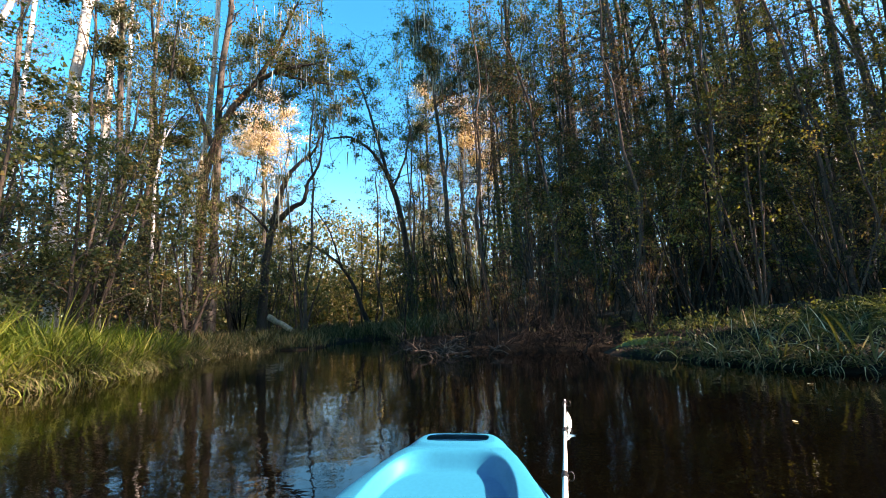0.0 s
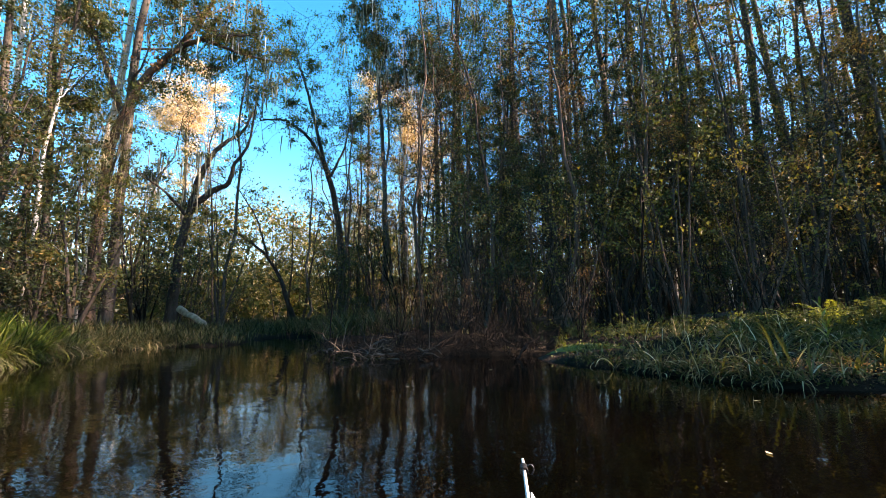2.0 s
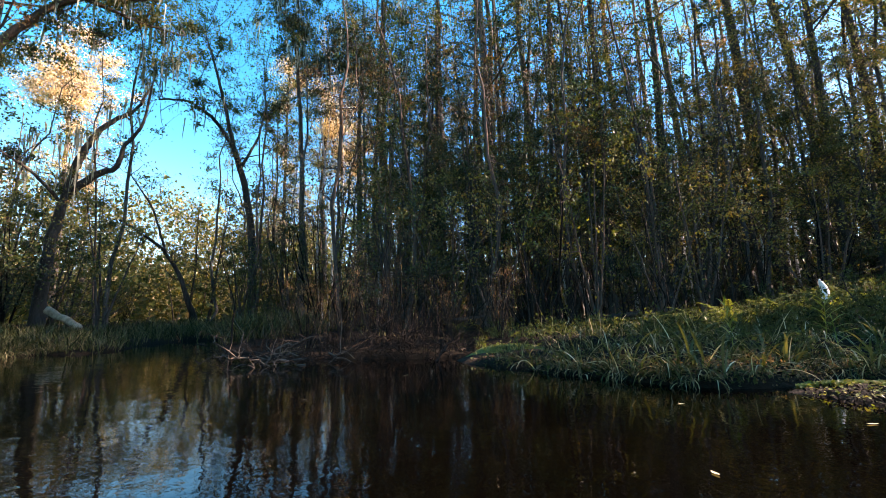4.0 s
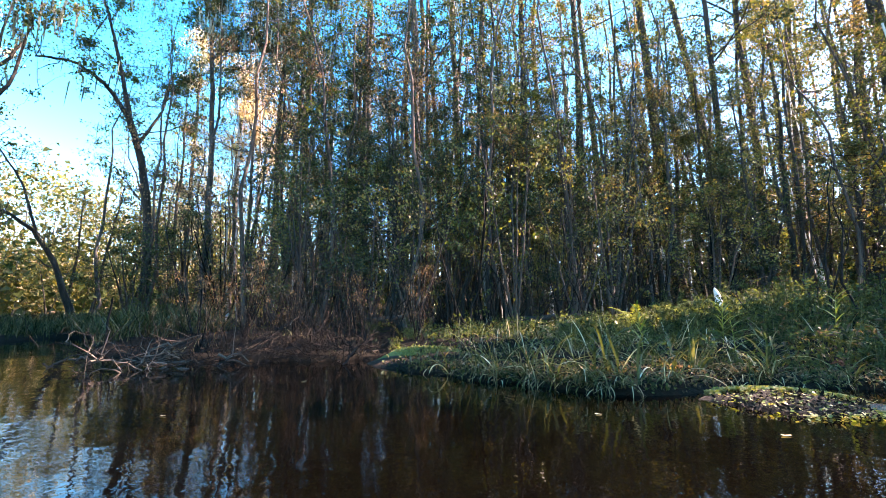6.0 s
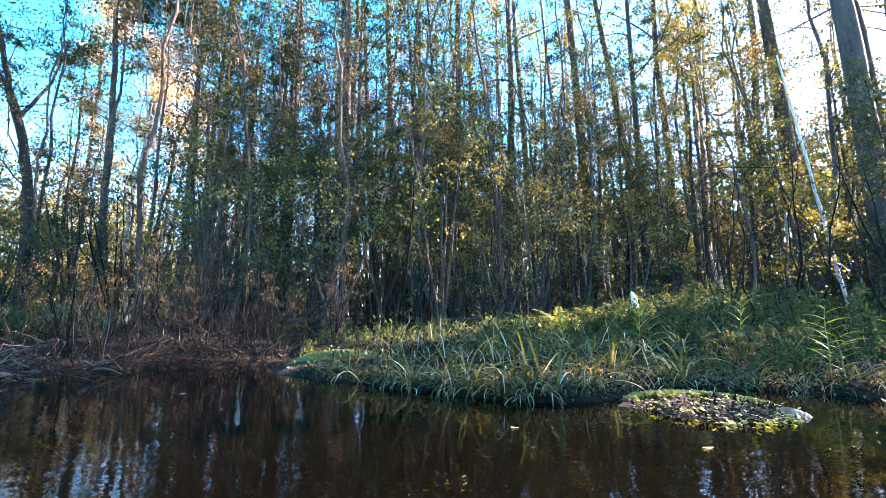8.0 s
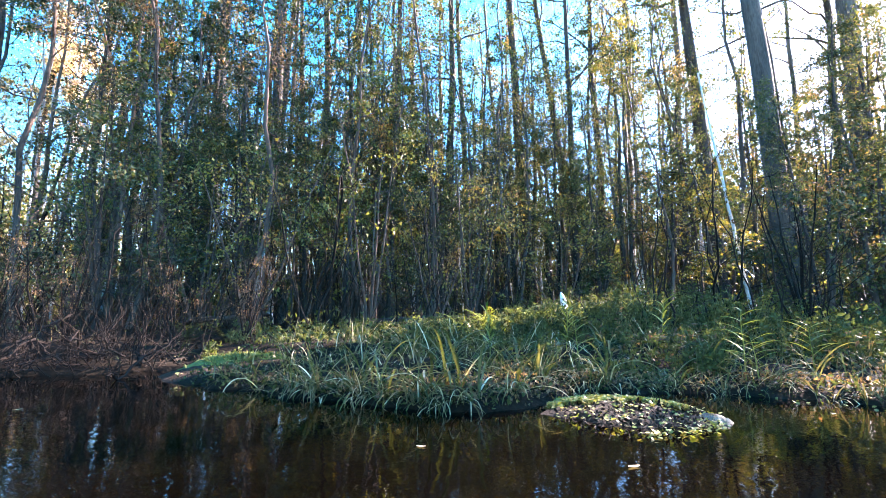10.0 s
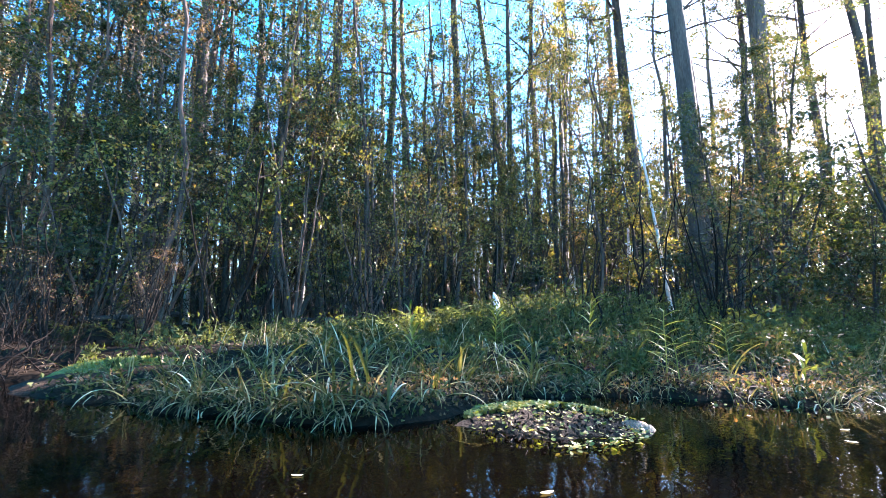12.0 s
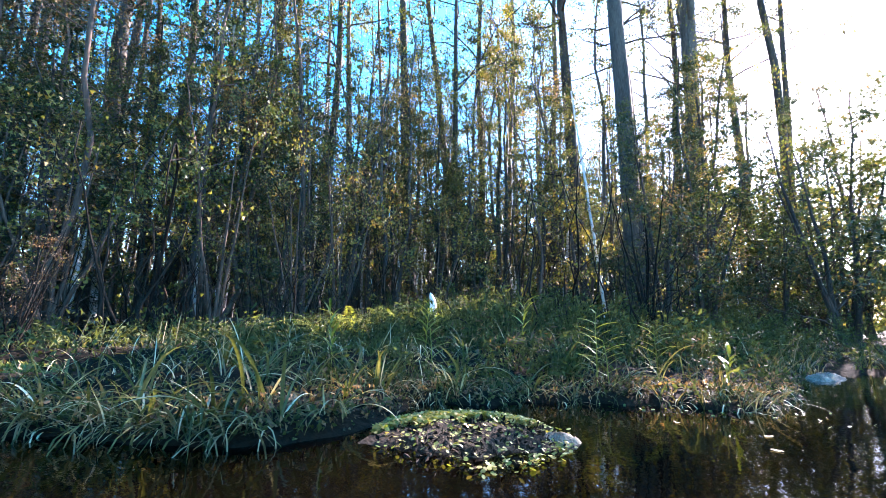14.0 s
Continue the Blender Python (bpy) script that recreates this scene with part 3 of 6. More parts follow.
FAR_TREES = [
    ("tall_rust", 3.0, 27.0, 0, 1.0, 0.9), ("mid_dark", 9.0, 16.5, 60, 0.7, 1.05), ("mid_dark", 15.5, 15.5, 200, 0.72, 1.05), ("mid_dark", 22.0, 15.0, 10, 0.7, 1.0),
    ("tall_dark", 11.0, 21.0, 100, 0.9, 0.9), ("mid_oak", -9.0, 28.0, 0, 0.75, 0.75), ("mid_gold", -2.5, 24.0, 150, 1.0, 1.1),
    ("pole_grey", -8.8, 22.0, 90, 1.0, 0.8), ("pole_red", -3.5, 19.0, 90, 1.2, 1.1), ("pole_grey", 2.2, 17.0, 190, 1.0, 0.95),
    ("mid_gold", -10.5, 29.0, 90, 0.85, 0.7), ("pole_dark", -6.0, 24.0, 20, 1.0, 0.9),
]
for kind, az, d, turn, size, tall in RIGHT_TREES + FAR_TREES + LEFT_TREES:
    p = spot(az, d)
    put(kind, p.x, p.y, turn, size, tall)


def in_sun_gap(x, y, low=False):
    """Whether a place lies in the gap through which the sun falls on the bleached stub."""
    along, aside = 0.970 * (x - 7.9) - 0.242 * (y - 5.55), 0.242 * (x - 7.9) + 0.970 * (y - 5.55)
    return (-1.5 if low else -7) < along < (9 if low else 30) and abs(aside) < (2.0 if low else 1.3)


def over_ridge(x, y):
    """Whether a low crown here would stand between the sun and the grassy ridge behind the stub."""
    along, aside = 0.970 * (x - 7.9) - 0.242 * (y - 5.55), 0.242 * (x - 7.9) + 0.970 * (y - 5.55)
    return 2 < along < 11 and -1.6 < aside < 2.8


BACK = []


def put_back(kind, x, y, turn, size, tall=1.0):
    """A tree deep in the woods or out of view behind the camera, to be joined with its like."""
    BACK.append((kind, np.array(stand(x, y, turn, size, tall))))


def join_far():
    """All the trees deep in the woods, which nobody could count, and the unseen ones behind the camera, as one object.
    """
    whole, slots = Mesh(), []
    for kind, m in BACK:
        for piece in KINDS[kind].children:
            data = piece.data
            v = np.empty(len(data.vertices) * 3)
            data.vertices.foreach_get("co", v)
            v = v.reshape(-1, 3) @ m[:3, :3].T + m[:3, 3]
            sizes, mats = np.empty(len(data.polygons), int), np.empty(len(data.polygons), int)
            data.polygons.foreach_get("loop_total", sizes)
            data.polygons.foreach_get("material_index", mats)
            corners = np.empty(len(data.loops), int)
            data.loops.foreach_get("vertex_index", corners)
            starts = np.cumsum(sizes) - sizes
            base = whole.count
            whole.v.append(v)
            whole.count += len(v)
            for n in np.unique(sizes):
                for k in np.unique(mats[sizes == n]):
                    mat = data.materials[int(k)]
                    if mat not in slots:
                        slots.append(mat)
                    pick = (sizes == n) & (mats == k)
                    faces = corners[starts[pick][:, None] + np.arange(n)] + base
                    whole.f.append(faces)
                    whole.slot.append(np.full(len(faces), slots.index(mat)))
    tagged(place("back_woods", whole, slots, smooth=False), "trees deep in the swamp forest, with unseen ones added behind the camera against skylight", "woods", kind="stuff")
    for kind in set(KINDS) - set(used):
        for ob in (*KINDS[kind].children, KINDS[kind]):
            bpy.data.objects.remove(ob)


def scatter(count, kinds, region, rng, near, tries=60, sizes=(0.75, 1.2)):
    """Sets trees down at random on dry land inside a region, never closer together than near."""
    done = []
    for _ in range(count * tries):
        if len(done) >= count:
            break
        az = rng.uniform(*region["az"])
        kind = kinds[rng.randint(len(kinds))]
        d = math.sqrt(rng.uniform(region["d"][0] ** 2, region["d"][1] ** 2))
        p = spot(az, d)
        if float(shore_distance(np.array([p.x]), np.array([p.y]))[0]) < region.get("inland", 0.8):
            continue
        if in_sun_gap(p.x, p.y, "shrub" in kind) or ("shrub" not in kind and p.x > 5 and 0 < p.y < 9 and p.x < 12.5):
            continue
        if any((p.x - q[0]) ** 2 + (p.y - q[1]) ** 2 < near ** 2 for q in done):
            continue
        done.append((p.x, p.y))
        turn, size, tall = rng.uniform(0, 360), rng.uniform(*sizes), rng.uniform(0.85, 1.15)
        if not (kind[:3] in ("mid", "thi") and over_ridge(p.x, p.y)):
            (put if region["d"][0] < 20 and region["az"][1] < 110 else put_back)(kind, p.x, p.y, turn, size, tall)


rng = np.random.RandomState(11)
scatter(46, ["pole_grey", "pole_dark", "pole_red", "pole_dark", "pole_dark"], {"az": (-0.9, 73.6), "d": (11, 20), "inland": 2.2}, rng, 0.8)
scatter(18, ["mid_oak", "mid_gold", "mid_oak", "mid_dark", "mid_gold"], {"az": (11, 77.3), "d": (13.5, 24), "inland": 3.5}, rng, 2.2, sizes=(0.5, 0.8))
scatter(4, ["mid_dark", "mid_oak", "mid_dark"], {"az": (14.7, 31.3), "d": (14, 20), "inland": 3.5}, rng, 2.5, sizes=(0.55, 0.75))
scatter(18, ["shrub", "shrub_twiggy", "shrub_twiggy", "shrub_gold"], {"az": (3.7, 77.3), "d": (9.5, 16), "inland": 2.2}, rng, 1.2)
scatter(7, ["mid_gold", "mid_oak"], {"az": (36.8, 77.3), "d": (14, 22), "inland": 3.5}, rng, 1.8, sizes=(0.65, 0.95))
scatter(15, ["shrub_gold", "shrub", "shrub_twiggy", "shrub_gold"], {"az": (5.5, 81), "d": (14, 22), "inland": 3.5}, rng, 1.3, sizes=(1.0, 1.5))
scatter(12, ["shrub", "shrub_olive"], {"az": (71.8, 95.7), "d": (11, 17), "inland": 3.2}, rng, 1.5)
scatter(40, ["far_grey", "far_dark", "far_rust", "far_gold", "far_dark", "tall_bare"], {"az": (3.7, 92), "d": (21, 42), "inland": 3}, rng, 2.0)
scatter(20, ["pole_grey", "pole_dark", "pole_grey"], {"az": (0, 92), "d": (20, 36), "inland": 3}, rng, 1.2, sizes=(0.9, 1.5))
scatter(14, ["pole_grey", "shrub_olive", "shrub", "shrub_olive"], {"az": (-55, -27.5), "d": (11, 20), "inland": 2.5}, rng, 1.3)
scatter(12, ["pole_grey", "shrub_olive", "pole_dark", "shrub", "shrub_twiggy"], {"az": (-25.8, -17.2), "d": (16, 26), "inland": 1.2}, rng, 1.3)
scatter(9, ["far_rust", "tall_pale", "far_gold", "far_rust"], {"az": (-60.2, -26.7), "d": (17, 42), "inland": 1.5}, rng, 2.2)
# golden trees lighten the creek's end: sunlight put into leaf colour
scatter(34, ["far_gold", "pole_dark", "shrub_olive", "far_gold", "shrub_twiggy", "pole_grey"], {"az": (-26.7, 2.8), "d": (28, 48), "inland": 1.0}, rng, 1.6, sizes=(0.6, 0.9))
scatter(14, ["shrub", "shrub_olive", "shrub_twiggy", "pole_red"], {"az": (-6.9, 3.7), "d": (14, 26), "inland": 1.2}, rng, 1.3)
scatter(8, ["mid_oak", "mid_dark", "mid_oak", "mid_gold"], {"az": (-43, -28.4), "d": (14, 24), "inland": 3}, rng, 2.0, sizes=(0.5, 0.72))
scatter(12, ["mid_oak", "mid_dark", "mid_dark", "mid_gold"], {"az": (20.2, 47.8), "d": (15, 24), "inland": 4}, rng, 2.2, sizes=(0.6, 0.85))
scatter(14, ["shrub_olive", "shrub"], {"az": (-55, -31.8), "d": (10, 15), "inland": 3}, rng, 1.5, sizes=(0.9, 1.4))
scatter(10, ["mid_oak", "mid_dark", "mid_gold", "mid_dark"], {"az": (49.7, 84.6), "d": (15, 25), "inland": 4}, rng, 2.2, sizes=(0.85, 1.15))
scatter(12, ["mid_dark", "mid_oak", "mid_dark", "mid_oak"], {"az": (6, 52), "d": (12.5, 18), "inland": 4}, rng, 2.0, sizes=(0.42, 0.62))
scatter(8, ["mid_rust"], {"az": (1.8, 57), "d": (13, 22), "inland": 3}, rng, 2.2, sizes=(0.7, 1.1))
scatter(4, ["tall_dark", "tall_grey"], {"az": (7.4, 46), "d": (15, 24), "inland": 3}, rng, 3.0, sizes=(0.9, 1.15))
scatter(30, ["far_dark", "far_gold", "far_grey", "far_dark"], {"az": (44, 87), "d": (20.5, 36), "inland": 3}, rng, 1.4, sizes=(0.42, 0.75))
scatter(16, ["far_dark", "far_gold", "far_rust"], {"az": (4, 44), "d": (20.5, 36), "inland": 3}, rng, 1.6, sizes=(0.42, 0.75))
# unseen trees behind the camera, added to cut skylight and close the reflections
scatter(9, ["far_grey", "far_dark", "far_gold"], {"az": (128, 172), "d": (12, 42), "inland": 1.5}, rng, 2.6)
scatter(9, ["far_grey", "far_dark", "far_gold"], {"az": (172, 292), "d": (7, 32), "inland": 1.0}, rng, 2.4)
scatter(9, ["thicket_dark", "thicket_olive"], {"az": (6, 84), "d": (12.5, 19), "inland": 3.5}, rng, 2.4, sizes=(0.55, 0.85))
scatter(9, ["thicket_brown", "thicket_brown", "thicket_olive"], {"az": (16, 86), "d": (13, 20), "inland": 3.5}, rng, 2.2, sizes=(0.6, 0.95))
scatter(9, ["thicket_dark", "thicket_brown", "thicket_olive"], {"az": (20, 88), "d": (20.5, 30), "inland": 3.5}, rng, 2.2, sizes=(1.0, 1.4))
# tall crowns added over the gap to shade the ground beyond, high enough for the sun to reach the stub beneath them
for k, (along, aside, kind) in enumerate([(11, 0.7, "tall_dark"), (13.5, -0.7, "tall_grey"), (12.2, 1.8, "tall_dark"), (15, 0.5, "tall_dark"), (10.2, -1.6, "tall_grey"), (16.5, -1.8, "tall_dark")]):
    put(kind, 7.9 + 0.970 * along + 0.242 * aside, 5.55 - 0.242 * along + 0.970 * aside, 63 * k, 1.05, 1.1)
# low leafy trees that shade the bank
for k, (kind, x, y, size) in enumerate([("mid_oak", 12.5, 1.75, 0.5), ("mid_dark", 13.4, 2.2, 0.52), ("mid_oak", 12.4, 2.7, 0.42), ("mid_dark", 14.6, 1.5, 0.6), ("mid_oak", 15.4, 1.9, 0.6),
                                        ("mid_dark", 16.5, -0.6, 0.5), ("mid_oak", 11.6, 2.4, 0.40), ("mid_dark", 17.5, 0.6, 0.6), ("mid_oak", 15.5, -1.2, 0.5), ("mid_dark", 18.5, -2.2, 0.6)]):
    put(kind, x, y, 70 * k, size, 1.0)
# low growth where the creek runs on towards the sun
scatter(16, ["shrub", "shrub_olive", "shrub"], {"az": (90, 112), "d": (13, 22), "inland": 0.6}, rng, 1.3, sizes=(1.1, 1.6))
scatter(7, ["mid_oak", "mid_dark"], {"az": (90, 108), "d": (16, 26), "inland": 0.6}, rng, 2.0, sizes=(0.4, 0.55))
join_far()


def far_woods():
    """Distant woods all round, past the trees that can be told apart: thin trunks and a ragged band of leaves."""
    rng = np.random.RandomState(40)
    m = Mesh()
    n = 620
    az = np.concatenate([rng.uniform(-75, 112, 520), rng.uniform(140, 290, 100)])
    d = rng.uniform(38, 70, n)
    # nearly a third get pale bark, which paints them as sunlit
    for a, dist in zip(az, d):
        p = spot(a, dist)
        h = rng.uniform(8, 17) * (0.45 if -25 < a < -4 else 1)
        base = np.array((p.x, p.y, 0.3))
        m.tube(bowed(base, base + np.array((rng.normal() * 0.6, rng.normal() * 0.6, h)), rng, 4, 0.04), np.linspace(0.14, 0.04, 4) * rng.uniform(0.5, 1.3), 5, 3 if rng.uniform() < 0.3 else 1)
    # thin stems, many pale to paint sunlit slits between the trees
    for _ in range(170):
        p = spot(rng.uniform(2, 92), rng.uniform(21, 36))
        base = np.array((p.x, p.y, 0.2))
        m.tube(bowed(base, base + np.array((rng.normal() * 0.5, rng.normal() * 0.5, rng.uniform(5, 12))), rng, 5, 0.08), np.linspace(0.07, 0.025, 5) * rng.uniform(0.5, 1.3), 5, 3 if rng.uniform() < 0.45 else 1)
    for count, low, high, mat, size in ((40000, 0.2, 5.5, 0, 0.50), (14000, 3.0, 11.0, 0, 0.42), (9000, 1.0, 9.0, 2, 0.38), (26000, 0.1, 4.0, 0, 0.30)):
        tufts = 1500
        ta = rng.uniform(-78, 114, tufts)
        ta[: tufts // 5] = rng.uniform(114, 290, tufts // 5)
        td = rng.uniform(40, 68, tufts) if size > 0.35 else rng.uniform(27, 42, tufts)
        tz = low + (high - low) * rng.uniform(0, 1, tufts) ** 1.3
        t = np.stack([td * np.sin(np.radians(ta)), td * np.cos(np.radians(ta)), tz], 1)
        w = t[rng.randint(0, tufts, count)] + rng.normal(size=(count, 3)) * np.array((1.3, 1.3, 0.7))
        m.small_leaves(w, size, rng, mat, 0.95)
    # gold and blond leaves here paint the woods up the creek as sunlit
    ta, td = rng.uniform(-36, 6, 36000), rng.uniform(48, 64, 36000)
    m.small_leaves(np.stack([td * np.sin(np.radians(ta)), td * np.cos(np.radians(ta)), 5.0 * rng.uniform(0, 1, 36000) ** 1.2], 1), 0.5, rng, 2, 0.95)
    t = np.stack([rng.uniform(-36, 5, 500), rng.uniform(31, 47, 500), 0.3 + 8.5 * rng.uniform(0, 1, 500) ** 1.5], 1)
    t = np.stack([t[:, 1] * np.sin(np.radians(t[:, 0])), t[:, 1] * np.cos(np.radians(t[:, 0])), t[:, 2]], 1)
    for count, mat in ((20000, 0), (44000, 2), (9000, 4)):
        m.small_leaves(t[rng.randint(0, 500, count)] + rng.normal(size=(count, 3)) * np.array((0.9, 0.9, 0.5)), 0.16, rng, mat, 0.95)
    n = 42000
    ta, td, tz = rng.uniform(30, 97, 900), rng.uniform(33, 48, 900), 0.2 + 10.0 * rng.uniform(0, 1, 900) ** 1.4
    t = np.stack([td * np.sin(np.radians(ta)), td * np.cos(np.radians(ta)), tz], 1)
    m.small_leaves(t[rng.randint(0, 900, n)] + rng.normal(size=(n, 3)) * np.array((1.0, 1.0, 0.6)), 0.42, rng, 0, 0.95)
    tagged(place("far_woods", m, [LEAF_OAK, BARK_GREY, LEAF_GOLD, BARK_PALE, LEAF_BLOND], smooth=False), "distant woods of thin grey trunks and olive leaves, some coloured as if sunlit", "woods", kind="stuff")


far_woods()


def at_bearing(az, el, d):
    """A point seen from the start of the way at a bearing, an elevation and a level distance."""
    p = spot(az, d)
    return np.array((p.x, p.y, 0.5 + d * math.tan(radians(el))))


def crooked_tree(label, bark, leaf_mat, seed, limbs, leaves, leaf, clump, moss=0, twigs=10, reach=1.6, vine=None):
    """A tree of its own shape: each limb a smooth line through a few places, with its thickness at both ends."""
    rng = np.random.RandomState(seed)
    first = np.asarray(limbs[0][0][0], float)
    base = Vector((first[0], first[1], ground_z(first[0], first[1])))
    ob = tagged(new("tree"), label, "tree", "forest along the creek")
    ob.location = base
    crown, tips = Mesh(), []
    for k, (points, r0, r1, leafy) in enumerate(limbs):
        pts = np.asarray(points, float) - np.array(base)
        if k == 0:
            pts[0, 2] = -0.15
        u = np.linspace(0, len(pts) - 1, len(pts) * 5)
        line = np.stack([np.interp(u, np.arange(len(pts)), pts[:, c]) for c in range(3)], 1)
        for _ in range(2):
            line[1:-1] = (line[:-2] + 2 * line[1:-1] + line[2:]) / 4
        line[1:-1] += rng.normal(size=line[1:-1].shape) * r0 * 0.12
        m = Mesh()
        r = np.linspace(r0, r1, len(line))
        if k == 0:
            r = r * (1 + 0.5 * np.exp(-np.arange(len(line)) * 0.5))
        m.tube(line, r, 10, 0, 0.06, rng)
        place("trunk" if k == 0 else "limb", m, [bark], ob)
        if leafy:
            for _ in range(int(twigs * leafy)):
                q = line[rng.randint(len(line) // 3, len(line))]
                e = q + rng.normal(size=3) * reach * 0.6 + np.array((0, 0, 0.1))
                twig = bowed(q, e, rng, 6, 0.3)
                crown.tube(twig, np.linspace(min(max(r1 * 0.7, 0.012), 0.03), 0.008, 6), 4, 1)
                twigs_and_leaves(crown, twig, reach * 0.8, 0.03, rng, tips, 5)
    if leaves:
        foliage(crown, tips, leaves, leaf, clump, rng)
    if moss:
        hang_moss(crown, tips, moss, rng)
    if vine is not None:
        v = Mesh()
        at = np.asarray(vine, float) - np.array(base)
        w = at + rng.normal(size=(900, 3)) * np.array((0.35, 0.35, 0.7))
        v.blades(w, 0.5, 0.02, rng, 2.6, 0.6, 3, 0)
        place("vine", v, [STRAP_DRY], ob, "brown tangle of dead vine on the trunk", smooth=False)
    if tips:
        place("crown", crown, [leaf_mat, bark, MOSS_GREY], ob, smooth=False)
    return ob


B = at_bearing
crooked_tree("leaning live oak with a reddish trunk and one long arching limb", BARK_RED, LEAF_OAK, 51, [
    ([B(-29.3, -1, 17), B(-29.2, 9.8, 17), B(-29.1, 17.8, 17)], 0.17, 0.15, 0),
    ([B(-29.1, 17.4, 17), B(-27.2, 24.3, 16.5), B(-23.7, 28.7, 16), B(-21.0, 30.4, 15.5), B(-15.3, 31.8, 15)], 0.145, 0.03, 1.6),
    ([B(-23.7, 28.7, 16), B(-21.0, 33, 15.5), B(-18.5, 38, 15)], 0.09, 0.03, 1.2),
    ([B(-21.5, 30, 15.6), B(-16.5, 29.5, 16), B(-12.5, 29.5, 16)], 0.06, 0.02, 1.0),
    ([B(-28.3, 21, 16.8), B(-31, 27, 17.5), B(-33.5, 31, 17.5)], 0.10, 0.03, 1.4)], 11000, 0.12, 0.30, 300, vine=B(-29.5, 17, 16.8))
crooked_tree("straight pale-barked tree with a bare lower trunk", BARK_PALE, LEAF_OAK, 52, [
    ([B(-29.9, 0, 18), B(-29.3, 19, 18), B(-28.6, 27.1, 18), B(-28.2, 44, 18)], 0.13, 0.08, 0.9)], 4500, 0.13, 0.3, 100)
crooked_tree("bare crooked dark tree with twisted limbs", BARK_DARK, LEAF_OAK, 53, [
    ([B(-22.4, 0.5, 18), B(-22.0, 9.0, 18), B(-21.3, 12.5, 18), B(-20.9, 15.0, 18)], 0.15, 0.11, 0),
    ([B(-20.9, 15.0, 18), B(-20.2, 17.2, 18), B(-19.4, 18.9, 18), B(-17.8, 20.5, 18), B(-16.6, 21.4, 18), B(-15.4, 24.0, 18)], 0.12, 0.03, 0.3),
    ([B(-21.2, 12.3, 18), B(-19.2, 14.8, 17.8), B(-17.6, 15.4, 17.7), B(-17.3, 17.6, 17.7), B(-15.7, 20.4, 17.5), B(-15.2, 25, 17.5)], 0.12, 0.025, 0.3),
    ([B(-21.6, 11.5, 18), B(-24.0, 14, 17.8), B(-26.5, 15.5, 17.6)], 0.06, 0.02, 0.6)], 1800, 0.10, 0.24, 200, twigs=8, reach=1.3)
crooked_tree("tree with a trunk bent sharply aside and a fine airy crown", BARK_DARK, LEAF_OAK, 54, [
    ([B(-4.1, -0.4, 21), B(-4.5, 8.6, 21), B(-5.6, 15.1, 21), B(-7.2, 19.6, 21)], 0.17, 0.12, 0.3),
    ([B(-7.2, 19.6, 21), B(-9.3, 22.2, 21), B(-12.0, 23.7, 20.5), B(-14.8, 23.1, 20)], 0.09, 0.03, 0.6),
    ([B(-7.2, 19.6, 21), B(-9.0, 26.0, 21), B(-10.9, 30.6, 21)], 0.09, 0.03, 1.8),
    ([B(-6.4, 17, 21), B(-4.5, 21, 21.5), B(-3.8, 25, 22)], 0.07, 0.02, 1.6)], 9500, 0.12, 0.3, 100, reach=2.0)
crooked_tree("tall thin cypress with a dark ragged crown and hanging moss", BARK_GREY, LEAF_DARK, 55, [
    ([B(1.1, -0.6, 19), B(0.8, 10.4, 19), B(0.6, 19.4, 19), B(-0.5, 31, 19)], 0.13, 0.07, 0),
    ([B(-0.2, 27, 19), B(3.5, 31, 18.5), B(7, 34, 18)], 0.06, 0.02, 1.7),
    ([B(-0.4, 30, 19), B(-2.0, 34, 18), B(-2.5, 38, 17.5)], 0.06, 0.02, 1.6),
    ([B(0.0, 28, 19), B(5.5, 29, 18), B(9.5, 30.5, 17.5)], 0.05, 0.02, 1.6)], 12000, 0.13, 0.3, 600, reach=2.0)
crooked_tree("forked white-barked tree lit by the sun", BARK_PALE, LEAF_RUST, 56, [
    ([B(-47.6, 1, 16), B(-47.6, 16.0, 16), B(-48.1, 26.3, 16)], 0.13, 0.10, 0),
    ([B(-48.1, 26.3, 16), B(-46.8, 30.2, 16), B(-45.6, 38, 16)], 0.09, 0.04, 0.6),
    ([B(-48.1, 26.3, 16), B(-51.1, 30.6, 15.8), B(-51.5, 37, 15.5)], 0.08, 0.03, 0.6)], 900, 0.10, 0.25)
crooked_tree("tall white-barked tree with a dark foot", BARK_PALE, LEAF_OAK, 63, [
    ([B(-41.5, 0, 16.5), B(-41.7, 14.4, 16.5), B(-41.4, 26.9, 16.5), B(-40.3, 42, 16.5)], 0.19, 0.13, 0.5)], 1800, 0.12, 0.28, 60)
crooked_tree("slim grey tree rising through dark leaves", BARK_GREY, LEAF_DARK, 64, [
    ([B(-36.3, 0, 17), B(-37.3, 20.2, 17), B(-38.4, 38, 17)], 0.12, 0.07, 1.2)], 6500, 0.12, 0.30, 60, reach=1.9)
crooked_tree("thin white crooked sapling in front of dark leaves", BARK_PALE, LEAF_OAK, 65, [
    ([B(-33.9, 0, 15), B(-33.7, 9.0, 15), B(-33.9, 15.6, 15), B(-33.2, 22.1, 15)], 0.06, 0.03, 0.3)], 300, 0.10, 0.25)
crooked_tree("thin bare tree leaning over the far water", BARK_DARK, LEAF_OAK, 57, [
    ([B(-9.5, 0.5, 22), B(-11.5, 5, 22), B(-13.5, 8.1, 22), B(-17.3, 10.5, 21.5)], 0.11, 0.04, 0.8),
    ([B(-13, 7.2, 22), B(-14.5, 12, 22), B(-17, 15.5, 22)], 0.05, 0.02, 0.8)], 900, 0.10, 0.25)
